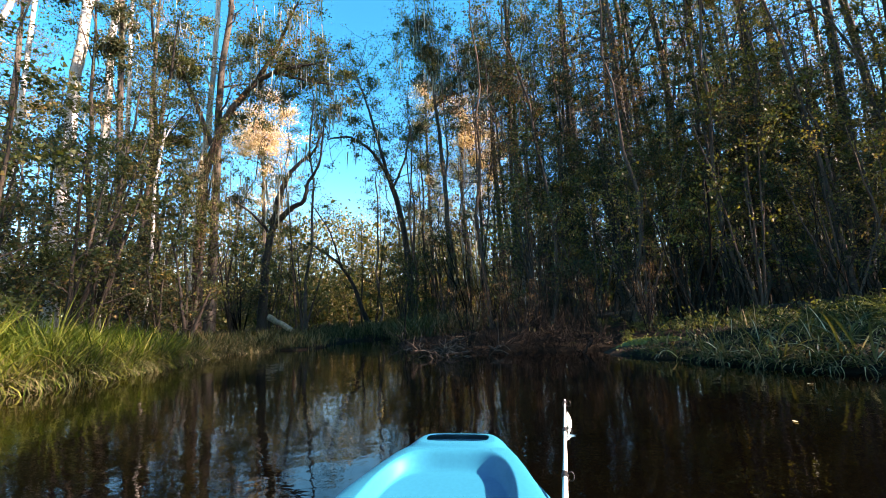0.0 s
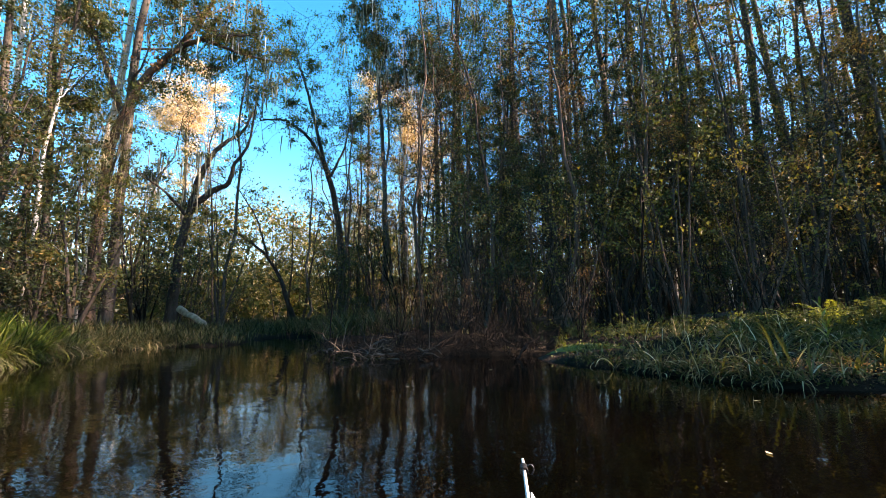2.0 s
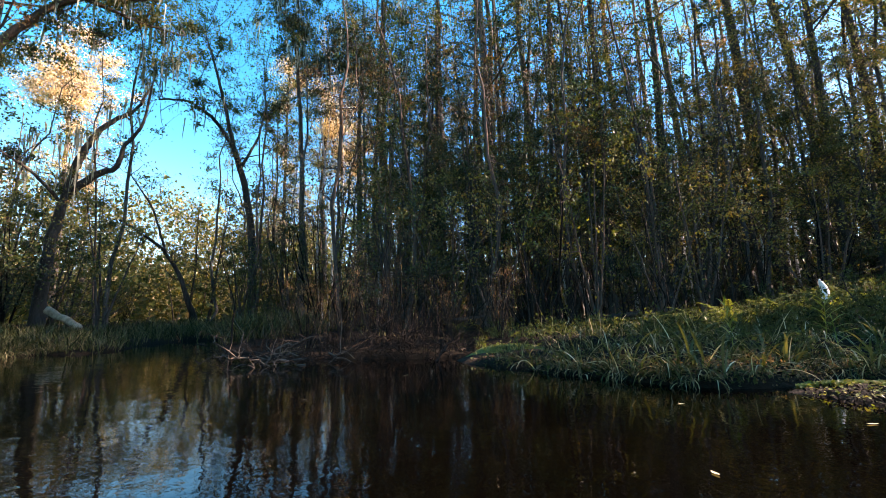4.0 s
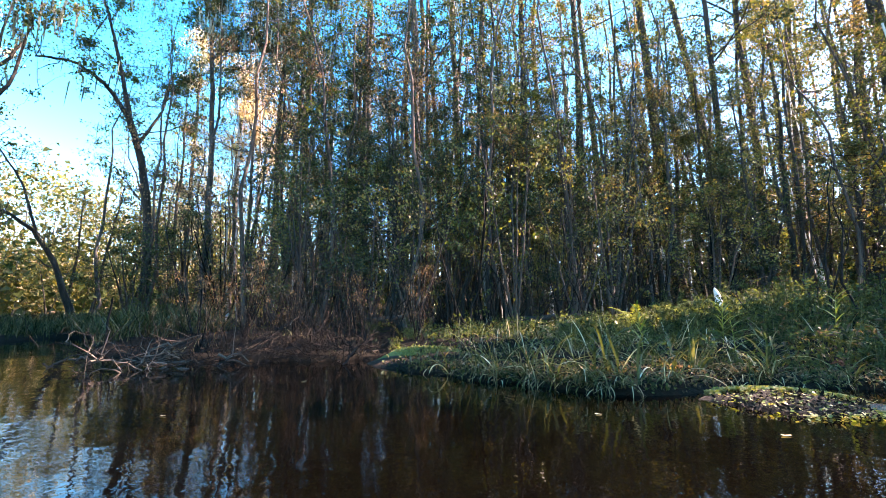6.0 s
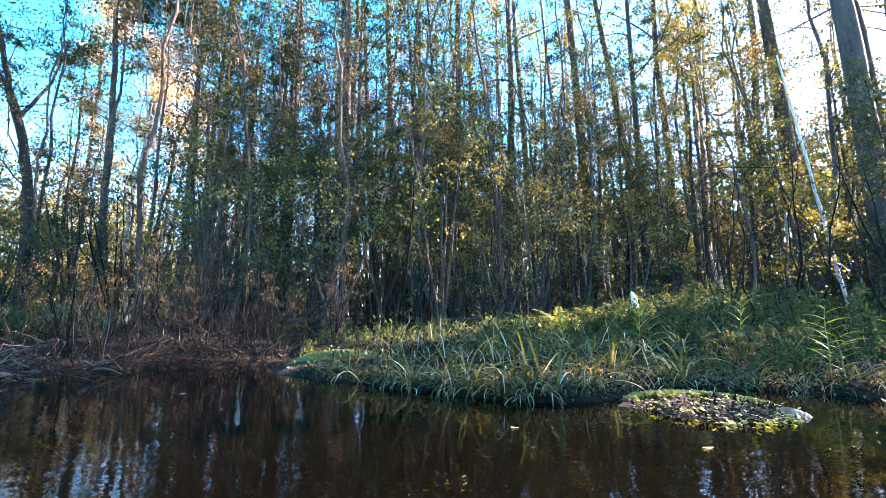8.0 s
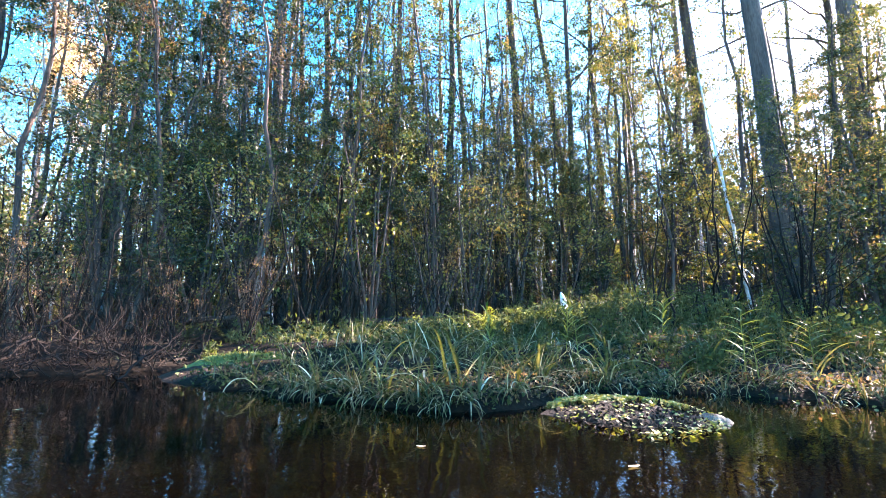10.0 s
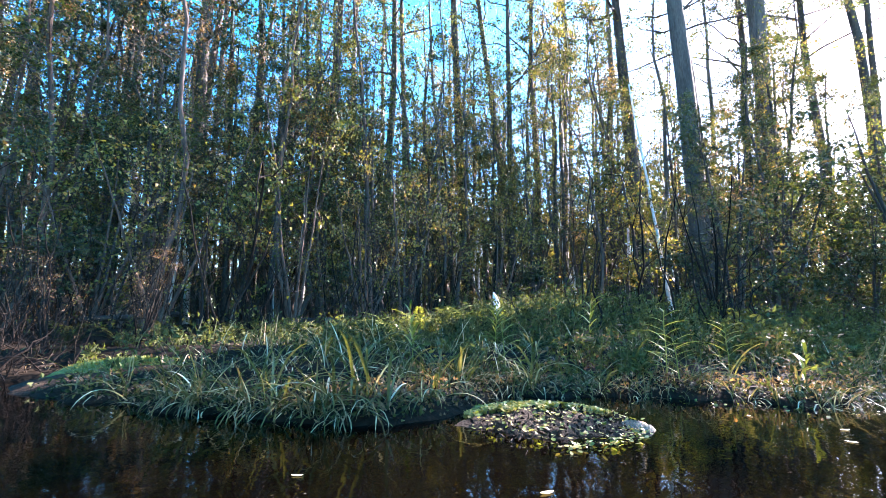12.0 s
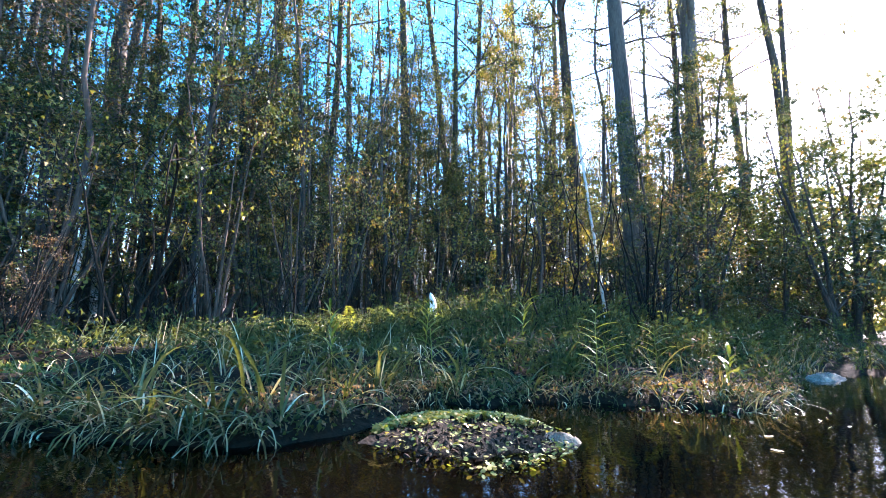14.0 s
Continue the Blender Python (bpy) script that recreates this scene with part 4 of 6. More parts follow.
crooked_tree("slender white sapling leaning among ferns", BARK_PALE, LEAF_GOLD, 58, [
    ([(14.55, 4.05, 0.3), (14.47, 4.25, 2.4), (14.42, 4.5, 4.8), (14.36, 4.8, 7.6)], 0.05, 0.022, 0.3)], 300, 0.10, 0.25, reach=0.6)
crooked_tree("slim dark tree with a spray of yellow leaves", BARK_DARK, LEAF_GOLD, 59, [
    ([(15.3, 4.9, 0.3), (15.15, 5.1, 3), (14.9, 5.3, 5.0)], 0.06, 0.03, 1.4)], 1500, 0.12, 0.28, reach=1.1)
crooked_tree("cypress with a glowing blond autumn crown against the sky", BARK_GREY, LEAF_BLOND, 60, [
    ([B(-22.2, 0, 31), B(-22.4, 14, 31), B(-22.9, 26.2, 31)], 0.16, 0.06, 2.2),
    ([B(-22.5, 19, 31), B(-23.6, 21.5, 31), B(-24.0, 24, 31)], 0.05, 0.02, 1.2),
    ([B(-22.6, 21, 31), B(-21.7, 23.0, 31), B(-21.5, 25.5, 31)], 0.05, 0.02, 1.2)], 11000, 0.16, 0.42, reach=1.7)
crooked_tree("cypress with a soft rust-pink autumn crown", BARK_GREY, LEAF_BLOND, 61, [
    ([B(5.2, 0, 27), B(5.4, 14, 27), B(5.0, 28, 27)], 0.14, 0.05, 2.2),
    ([B(5.4, 15, 27), B(6.6, 18, 27), B(7.2, 21.5, 27)], 0.06, 0.02, 1.4),
    ([B(5.2, 18, 27), B(3.9, 22, 27), B(3.2, 26, 27)], 0.06, 0.02, 1.4)], 11000, 0.16, 0.42, reach=1.8)
crooked_tree("slender cypress with a thin golden top", BARK_GREY, LEAF_BLOND, 66, [
    ([B(-1.3, 0, 27), B(-1.5, 15, 27), B(-1.6, 30, 27)], 0.13, 0.05, 2.0)], 8000, 0.15, 0.42, reach=1.7)
crooked_tree("pale tree with a hazy golden crown", BARK_PALE, LEAF_BLOND, 67, [
    ([B(-51.5, 0, 24), B(-51.0, 16, 24), B(-50.6, 34, 24)], 0.16, 0.06, 2.0)], 9000, 0.16, 0.42, reach=2.0)
crooked_tree("bare sapling bent over with a drooping hooked tip", DEAD, LEAF_OAK, 62, [
    ([(5.2, 8.9, 0.1), (5.1, 8.4, 1.5), (4.85, 7.8, 2.6), (4.6, 7.45, 2.8), (4.5, 7.35, 2.4), (4.52, 7.35, 1.9)], 0.025, 0.006, 0.25),
    ([(4.9, 7.9, 2.4), (4.6, 8.0, 2.75), (4.2, 7.9, 2.8)], 0.010, 0.004, 0.25)], 60, 0.07, 0.15, twigs=6, reach=0.5)
for x, y, h, lean in [(5.8, 13.4, 2.2, 0.2), (8.6, 13.3, 3.2, -0.2), (12.0, 14.2, 3.0, 0.15), (3.2, 17.5, 2.4, -0.1), (14.2, 11.0, 2.6, 0.2), (6.9, 14.8, 2.5, -0.3)]:
    snag = tagged(new("snag"), "pale broken-off dead tree stem standing in the woods", "dead tree", "snags in the woods")
    snag.location = (x, y, ground_z(x, y))
    stem = Mesh()
    stem.tube(bowed((0, 0, -0.1), (lean, 0.1, h), np.random.RandomState(int(x * 10)), 8, 0.06), np.array([0.10, 0.085, 0.08, 0.075, 0.07, 0.07, 0.05, 0.01]), 9, 0, 0.15,
              np.random.RandomState(int(y * 10)))
    place("stem", stem, [BARK_PALE], snag)

# ---- banks ----


def scatter_on(region, count, rng, margin=0.03):
    """Random places on land inside a rectangle turned any way: corner, two sides."""
    (ox, oy), (ax, ay), (bx, by) = region
    u, v = rng.uniform(0, 1, count * 3), rng.uniform(0, 1, count * 3)
    x, y = ox + ax * u + bx * v, oy + ay * u + by * v
    keep = shore_distance(x, y) > margin
    x, y = x[keep][:count], y[keep][:count]
    return np.stack([x, y, land_height(x, y) - 0.01], 1)


def tufts(points, each, spread, rng):
    """Gathers blades round tuft centres."""
    p = np.repeat(points, each, 0)
    p[:, :2] += rng.normal(size=(len(p), 2)) * spread
    p[:, 2] = land_height(p[:, 0], p[:, 1]) - 0.015
    bare = ((p[:, 0] - 2.88) / 0.64) ** 2 + ((p[:, 1] - 6.15) / 0.62) ** 2 < 1
    return p[(shore_distance(p[:, 0], p[:, 1]) > -0.04) & ~bare]


def grass_left():
    rng = np.random.RandomState(61)
    m = Mesh()
    p = tufts(scatter_on(((-4.2, 1.5), (-0.2, 6.0), (-4.5, 1.0)), 620, rng), 22, 0.12, rng)
    m.blades(p, 0.92 * np.clip((9.6 - p[:, 1]) / 4.5, 0.5, 1.05), 0.017, rng, 0.42, 1.0, 5, 0)
    p = tufts(scatter_on(((-4.0, 1.5), (-0.1, 5.6), (-0.9, 0.2)), 280, rng, 0.0), 20, 0.08, rng)
    m.blades(p, 0.5, 0.020, rng, 0.8, 1.2, 5, 0)
    p = tufts(scatter_on(((-4.1, 5.6), (-0.4, 3.0), (-3.0, 0.5)), 240, rng), 18, 0.13, rng)
    m.blades(p, 0.62, 0.019, rng, 0.5, 1.1, 5, 0)
    tagged(place("grass", m, [GRASS_SUN], smooth=False), "tall marsh grass in a sunlit yellow-green leaning over the water", "grass", kind="stuff")
    m = Mesh()
    p = tufts(scatter_on(((-4.2, 8.0), (1.2, 3.0), (-4.5, 0.8)), 300, rng), 16, 0.14, rng)
    m.blades(p, 0.30, 0.018, rng, 0.5, 0.8, 4, 0)
    p = tufts(scatter_on(((-3.0, 10.4), (-0.2, 6.0), (-4, 0.5)), 240, rng), 12, 0.25, rng)
    m.blades(p, 0.36, 0.022, rng, 0.4, 0.6, 3, 0)
    p = tufts(scatter_on(((-2.2, 16), (1.0, -5.0), (2.0, 0.6)), 220, rng), 14, 0.22, rng)
    m.blades(p, 0.7, 0.025, rng, 0.4, 0.6, 3, 0)
    p = tufts(scatter_on(((-5.0, 15.2), (4.6, 0.3), (0.2, 4.5)), 260, rng), 13, 0.22, rng)
    m.blades(p, 0.5, 0.024, rng, 0.4, 0.6, 3, 0)
    tagged(place("grass", m, [GRASS], smooth=False), "dark green grass along the shaded creek edge", "grass", kind="stuff")


def patchy(p, rng, low=0.45):
    """Thins and shortens growth in irregular patches: which places to keep, and how tall each grows."""
    k = np.sin(p[:, 0] * 3.1 + 1.3 * np.sin(p[:, 1] * 2.3)) * np.sin(p[:, 1] * 3.7 + 0.8 * np.sin(p[:, 0] * 2.9)) * 0.5 + 0.5
    keep = rng.uniform(0, 1, len(p)) < 0.12 + 0.88 * k ** 1.5
    return p[keep], (low + (1.25 - low) * k)[keep]


def grass_right():
    rng = np.random.RandomState(62)
    m = Mesh()
    for region, count, each, long, wide in (
            (((2.3, 5.3), (1.9, -2.2), (1.0, 1.0)), 80, 10, 0.26, 0.014), (((3.3, 4.2), (2.0, -1.9), (2.6, 2.0)), 130, 11, 0.32, 0.015),
            (((5.2, 2.4), (3.0, -1.6), (1.6, 2.6)), 240, 14, 0.40, 0.016), (((5.4, 4.6), (3.0, -2.6), (2.4, 2.4)), 200, 13, 0.42, 0.016),
            (((2.6, 6.2), (2.6, -1.2), (1.6, 1.8)), 130, 12, 0.34, 0.015), (((8.0, 0.9), (3.0, -2.6), (2.0, 2.6)), 200, 14, 0.42, 0.018), (((0.0, 7.7), (2.4, -0.9), (0.8, 1.3)), 60, 6, 0.26, 0.012)):
        p, tall = patchy(tufts(scatter_on(region, count, rng), each, 0.07, rng), rng)
        m.blades(p, long * tall, wide, rng, 0.6, 1.0, 4, 0)
    tagged(place("grass", m, [GRASS], smooth=False), "thick green grass and sedge on the creek bank", "grass", kind="stuff")
    m = Mesh()
    for region, count, each in ((((2.3, 5.3), (2.2, -2.4), (2.0, 2.0)), 60, 6), (((4.6, 3.4), (3.6, -2.4), (2.4, 2.6)), 30, 6)):
        m.blades(tufts(scatter_on(region, count, rng), each, 0.10, rng), 0.40, 0.011, rng, 0.9, 1.2, 5, 0)
    tagged(place("dry_grass", m, [STRAP_DRY], smooth=False), "bleached dead grass blades between the green ones", "grass", kind="stuff")
    m = Mesh()
    p, tall = patchy(scatter_on(((2.3, 5.6), (2.4, -2.9), (3.4, 3.0)), 5000, rng), rng, 0.1)
    p[:, 2] += rng.uniform(0.02, 0.34, len(p)) * tall * np.clip(shore_distance(p[:, 0], p[:, 1]) / 0.5, 0.1, 1)
    m.leaves(p, 0.05, rng, 0, 0.5)
    p, tall = patchy(scatter_on(((4.8, 3.2), (3.4, -2.4), (3.2, 3.6)), 8000, rng), rng, 0.3)
    p[:, 2] += rng.uniform(0.02, 0.34, len(p)) * tall
    m.leaves(p[::2], 0.065, rng, 0, 0.5)
    m.leaves(p[1::2], 0.065, rng, 1, 0.4)
    p, tall = patchy(scatter_on(((6.0, 1.4), (4.6, -2.6), (2.6, 3.4)), 7000, rng), rng, 0.3)
    p[:, 2] += rng.uniform(0.03, 0.5, len(p)) * tall * np.clip(shore_distance(p[:, 0], p[:, 1]) / 0.6, 0.1, 1)
    m.leaves(p, 0.06, rng, 0, 0.5)
    p = along_shore(25, 40, 1100, 0.45, rng)
    p[:, 2] += rng.uniform(0.0, 0.07, len(p))
    m.leaves(p, 0.034, rng, 1, 0.5)
    p = along_shore(24, 40, 520, 0.32, rng)
    p[:, 2] += rng.uniform(0.0, 0.10, len(p)) * rng.uniform(0, 1, len(p))
    m.leaves(p, 0.036, rng, 0, 0.6)
    tagged(place("undergrowth", m, [FERN, LEAF_BROWN], smooth=False), "low leafy weeds filling the creek bank", "undergrowth", kind="stuff")


def herbs():
    """A rank growth of leafy herbs on the bank: each stem carries tiers of small leaves, taller away from the water."""
    rng = np.random.RandomState(64)
    m = Mesh()
    for region, count in ((((3.4, 4.6), (2.4, -2.4), (3.6, 3.2)), 900), (((5.6, 2.6), (3.6, -2.2), (2.6, 3.4)), 950), (((6.4, 5.4), (2.6, -2.2), (2.8, 2.8)), 520),
                          (((2.6, 6.9), (3.2, -1.6), (1.4, 2.0)), 420), (((9.0, 0.8), (2.6, -2.6), (2.4, 3.0)), 420)):
        base, tall = patchy(scatter_on(region, count, rng, 0.35), rng, 0.5)
        d = shore_distance(base[:, 0], base[:, 1])
        high = (0.16 + 0.30 * np.clip((d - 0.4) / 1.6, 0, 1) + 0.12 * np.clip((d - 2) / 3, 0, 1)) * tall * np.clip((base[:, 0] - base[:, 1] + 1.5) / 4, 0.35, 1) * rng.uniform(0.7, 1.25, len(base))
        high *= 1.3 * np.clip(np.hypot(base[:, 0] - 7.6, base[:, 1] - 5.4) / 1.4, 0.78, 1)
        lean = rng.normal(size=(len(base), 2)) * 0.22
        for p, h, (lx, ly) in zip(base, high, lean):
            top = p + np.array((lx * h, ly * h, h))
            m.tube(np.stack([p, (p + top) / 2 + (0, 0, 0.02), top]), (0.004, 0.003, 0.0015), 3, 1)
            n = int(16 + 46 * h)
            u = rng.uniform(0.15, 1.0, n) ** 0.8
            a = rng.uniform(0, 6.28, n)
            reach = rng.uniform(0.01, 0.11, n) * (1.15 - 0.7 * u)
            q = p + (top - p) * u[:, None] + np.stack([np.cos(a) * reach, np.sin(a) * reach, rng.normal(size=n) * 0.015], 1)
            m.leaves(q, 0.052, rng, 0, 0.42, 0.1)
    tagged(place("herbs", m, [FERN, STRAP], smooth=False), "rank leafy green herbs crowding the creek bank", "undergrowth", kind="stuff")


def along_shore(first, last, dense, reach, rng):
    """Random places on land within reach of a stretch of the water's edge."""
    found = []
    for (ax, ay), (bx, by) in zip(SHORE[first:last], SHORE[first + 1:last + 1]):
        n = int(math.hypot(bx - ax, by - ay) * dense)
        u = rng.uniform(0, 1, n)
        x, y = ax + (bx - ax) * u + rng.normal(size=n) * reach, ay + (by - ay) * u + rng.normal(size=n) * reach
        keep = shore_distance(x, y) > 0.02
        found.append(np.stack([x[keep], y[keep], land_height(x[keep], y[keep])], 1))
    return np.concatenate(found)


def fringe():
    """Grass that leans out over the water along the near banks."""
    rng = np.random.RandomState(63)
    m, dry = Mesh(), Mesh()
    for first, last, dense, long in ((26, 30, 70, 0.32), (33, 39, 40, 0.26), (2, 9, 130, 0.5)):
        for (ax, ay), (bx, by) in zip(SHORE[first:last], SHORE[first + 1:last + 1]):
            gap = math.hypot(bx - ax, by - ay)
            n = int(gap * dense)
            u = rng.uniform(0, 1, n)
            inland = np.abs(rng.normal(size=n)) * 0.16
            nx, ny = (by - ay) / gap, -(bx - ax) / gap
            if float(shore_distance(np.array([(ax + bx) / 2 + nx * 0.2]), np.array([(ay + by) / 2 + ny * 0.2]))[0]) < 0:
                nx, ny = -nx, -ny
            x, y = ax + (bx - ax) * u + nx * inland, ay + (by - ay) * u + ny * inland
            p = np.stack([x, y, np.maximum(land_height(x, y), 0) - 0.01], 1)
            p = np.repeat(p, 3, 0) + rng.normal(size=(n * 3, 3)) * np.array((0.025, 0.025, 0))
            turn = math.atan2(-ny, -nx) + rng.normal(size=n * 3) * 0.8
            pick = rng.uniform(0, 1, n * 3) < (0.08 if first == 2 else 0.22)
            m.blades(p[~pick], long, 0.013, rng, 0.9, 1.1, 5, 0, turn[~pick])
            if pick.any():
                dry.blades(p[pick], long * 0.9, 0.011, rng, 1.2, 1.2, 5, 0, turn[pick])
    tagged(place("grass", m, [GRASS], smooth=False), "green grass hanging over the water's edge", "grass", kind="stuff")
    tagged(place("dry_grass", dry, [STRAP_DRY], smooth=False), "dead pale grass hanging over the water's edge", "grass", kind="stuff")


def grass_ridge():
    """Lush growth on the ridge beside the bleached stub, where the sun falls; its sunlight is also in the yellow-green
    colour.
    """
    rng = np.random.RandomState(67)
    m = Mesh()
    u = rng.uniform(0, 1, 150)
    x, y = 7.85 - 2.3 * u + rng.normal(size=150) * 0.12, 5.45 + 0.55 * u + rng.normal(size=150) * 0.22
    p = np.repeat(np.stack([x, y, land_height(x, y)], 1), 7, 0) + rng.normal(size=(1050, 3)) * np.array((0.06, 0.06, 0))
    m.blades(p, 0.52 * np.repeat(1 - 0.6 * u, 7), 0.022, rng, 0.6, 1.1, 5, 0)
    q = p[::2] + np.stack([rng.normal(size=525) * 0.08, rng.normal(size=525) * 0.08, rng.uniform(0.2, 0.46, 525) * np.repeat(1 - 0.6 * u, 7)[::2]], 1)
    m.leaves(q, 0.075, rng, 0, 0.5)
    tagged(place("grass", m, [CANE], smooth=False), "lush grass on the ridge of the bank, painted a sunlit yellow-green", "grass", kind="stuff")


grass_left()
grass_right()
grass_ridge()
herbs()
fringe()


def strap_blade(length, width, arch, seed):
    """One strap-shaped leaf with a folded middle, rising from the origin along +x and bowing over."""
    rng = np.random.RandomState(seed)
    steps = 9
    m = Mesh()
    p, ang = np.zeros(3), rng.uniform(0.15, 0.5)
    rows = []
    for k in range(steps + 1):
        u = k / steps
        w = width * (0.6 + 0.8 * u - 1.38 * u ** 2.5)
        fold = 0.35 * w
        rows.append([p + (0, -w / 2, fold), p.copy(), p + (0, w / 2, fold)])
        p = p + np.array((math.sin(ang), 0, math.cos(ang))) * length / steps
        ang += arch / steps * (0.5 + u)
    v = np.array(rows).reshape(-1, 3)
    f = [[3 * k + j, 3 * k + j + 1, 3 * k + j + 4, 3 * k + j + 3] for k in range(steps) for j in (0, 1)]
    m.add(v, f)
    return m


BLADES = [strap_blade(0.42, 0.017, 1.9, 1), strap_blade(0.50, 0.018, 1.4, 2), strap_blade(0.36, 0.017, 1.7, 3), strap_blade(0.50, 0.016, 1.25, 4),
          strap_blade(0.46, 0.020, 1.6, 5), strap_blade(0.30, 0.036, 0.7, 6)]
BLADE_GREEN = [b.data("leaf", [STRAP]) for b in BLADES]
BLADE_CANE = [b.data("leaf", [CANE]) for b in BLADES]
BLADE_DRY = [b.data("leaf", [STRAP_DRY]) for b in BLADES]


def strap_plant(x, y, count, size, seed, dry=0.15, facing=None):
    """A sedge clump whose long leaves can be told apart, each its own piece."""
    rng = np.random.RandomState(seed)
    ob = tagged(new("sedge_clump"), "green sedge clump with long arching strap leaves", "plant", "sedge clumps on the bank")
    ob.location = (x, y, max(ground_z(x, y), 0.0) - 0.01)
    for k in range(count):
        i = rng.randint(len(BLADES) - 1)
        leaf = place("leaf", BLADE_DRY[i] if rng.uniform() < dry else BLADE_GREEN[i], [], ob)
        turn = rng.uniform(0, 360) if facing is None or rng.uniform() < 0.35 else facing + rng.normal() * 45
        s = 0.98 * size * rng.uniform(0.6, 1.25)
        leaf.matrix_basis = pose(rng.normal() * 0.03, rng.normal() * 0.03, 0, 0, 0, turn) @ pose(0, 0, 0, rng.normal() * 8, rng.uniform(-5, 48), 0) @ Matrix.Scale(s, 4)
    return ob


seed = 100
EDGE_SEDGE = [
    (2.82, 3.88, 15, 1.0, 0.25, 225), (2.96, 3.62, 15, 1.0, 0.2, 225), (2.62, 4.36, 12, 0.9, 0.25, 200), (3.15, 3.40, 13, 0.9, 0.2, 230),
    (3.45, 3.34, 12, 0.8, 0.25, 240), (2.78, 4.14, 13, 1.0, 0.1, 210), (3.25, 3.66, 13, 1.1, 0.1, 225), (3.75, 3.52, 12, 0.9, 0.2, 240),
    (4.12, 3.55, 12, 0.95, 0.15, 240), (2.46, 4.86, 10, 0.85, 0.2, 200), (3.53, 4.04, 13, 1.1, 0.1, None), (4.5, 3.22, 11, 0.95, 0.25, 235),
    (5.3, 1.70, 9, 0.7, 0.3, 250), (3.70, 3.83, 12, 1.0, 0.2, None), (2.36, 5.12, 9, 0.8, 0.2, 200), (4.86, 2.86, 11, 0.9, 0.2, 240), (5.22, 2.3, 10, 0.8, 0.2, 250),
]
BANK_SEDGE = [
    (4.3, 3.95, 13, 1.1, 0.1, None), (4.9, 3.4, 13, 1.1, 0.1, None), (3.1, 4.5, 12, 1.1, 0.1, None), (5.5, 2.8, 12, 1.1, 0.1, None),
    (3.7, 4.6, 12, 1.0, 0.1, None), (5.0, 4.4, 12, 1.0, 0.1, None), (5.9, 2.1, 11, 0.9, 0.2, None), (3.5, 5.4, 11, 0.9, 0.15, None),
    (4.3, 4.8, 12, 1.0, 0.1, None), (5.5, 3.7, 12, 1.0, 0.1, None), (6.3, 2.9, 12, 1.0, 0.1, None), (3.0, 5.0, 10, 0.8, 0.2, None),
    (-4.32, 3.1, 12, 1.0, 0.2, 0), (-4.2, 4.1, 12, 1.0, 0.2, 330), (-4.1, 4.9, 12, 1.0, 0.2, 330), (-4.22, 5.9, 12, 1.0, 0.2, 330),
]
for x, y, count, size, dry, facing in EDGE_SEDGE + BANK_SEDGE:
    seed += 1
    strap_plant(x, y, count, size, seed, dry, facing)


def reed(x, y, height, seed, lean=(0.05, 0.0)):
    """An upright cane with leaves in two rows."""
    rng = np.random.RandomState(seed)
    ob = tagged(new("reed"), "upright green cane with pointed leaves in two rows", "plant", "reeds on the bank")
    ob.location = (x, y, max(ground_z(x, y), 0.0))
    m = Mesh()
    line = bowed((0, 0, -0.03), (lean[0], lean[1], height), rng, 8, 0.05)
    m.tube(line, np.linspace(0.006, 0.003, 8), 6)
    place("stem", m, [CANE], ob)
    a = rng.uniform(0, 360)
    for k in range(11):
        u = 0.3 + 0.68 * k / 10
        q = [float(np.interp(u * 7, np.arange(8), line[:, c])) for c in range(3)]
        leaf = place("leaf", BLADE_CANE[5], [], ob)
        leaf.matrix_basis = pose(*q, 0, rng.uniform(15, 40), a + 180 * (k % 2) + rng.normal() * 14) @ Matrix.Scale(rng.uniform(0.5, 0.75), 4)
    return ob


for k, (x, y, h) in enumerate([(5.28, 2.46, 0.55), (5.22, 2.36, 0.34), (4.9, 3.65, 0.45), (6.1, 2.12, 0.40), (5.7, 1.63, 0.30), (5.9, 3.3, 0.55), (5.6, 4.2, 0.5), (6.6, 3.9, 0.5), (4.4, 4.3, 0.5)]):
    reed(x, y, h, 200 + k, (0.05 * math.cos(k), 0.05 * math.sin(k)))


def frond(seed):
    """A fern frond: a bowed rib with narrow leaflets on both sides, growing along +x."""
    rng = np.random.RandomState(seed)
    m = Mesh()
    p, ang, pts = np.zeros(3), 0.5, []
    for k in range(9):
        pts.append(p.copy())
        p = p + np.array((math.sin(ang), 0, math.cos(ang))) * 0.07
        ang += 0.17
    pts = np.array(pts)
    m.tube(pts, np.linspace(0.004, 0.0015, 9), 4)
    v, f = [], []
    for k in range(1, 40):
        u = k / 40
        q = np.array([np.interp(u * 8, np.arange(9), pts[:, c]) for c in range(3)])
        long = 0.13 * (1 - u) ** 0.7 * min(1, u * 5) + 0.01
        for s in (-1, 1):
            d = np.array((0.35, s, 0.05 + rng.normal() * 0.12))
            d /= np.linalg.norm(d)
            w = np.array((0.010, 0, 0))
            i = len(v)
            v += [q - w * 0.5, q + d * long * 0.5 + w * 1.1, q + d * long, q + d * long * 0.5 - w * 0.3]
            f.append([i, i + 1, i + 2, i + 3])
    m.add(v, f)
    return m.data("frond", [FERN], smooth=False)


FRONDS = [frond(1), frond(2)]
DRY_FRONDS = [f.copy() for f in FRONDS]
for f in DRY_FRONDS:
    f.materials[0] = LITTER


# brighter copies of the green fronds, with sunlight put into the colour
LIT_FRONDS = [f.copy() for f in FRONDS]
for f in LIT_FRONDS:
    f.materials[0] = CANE


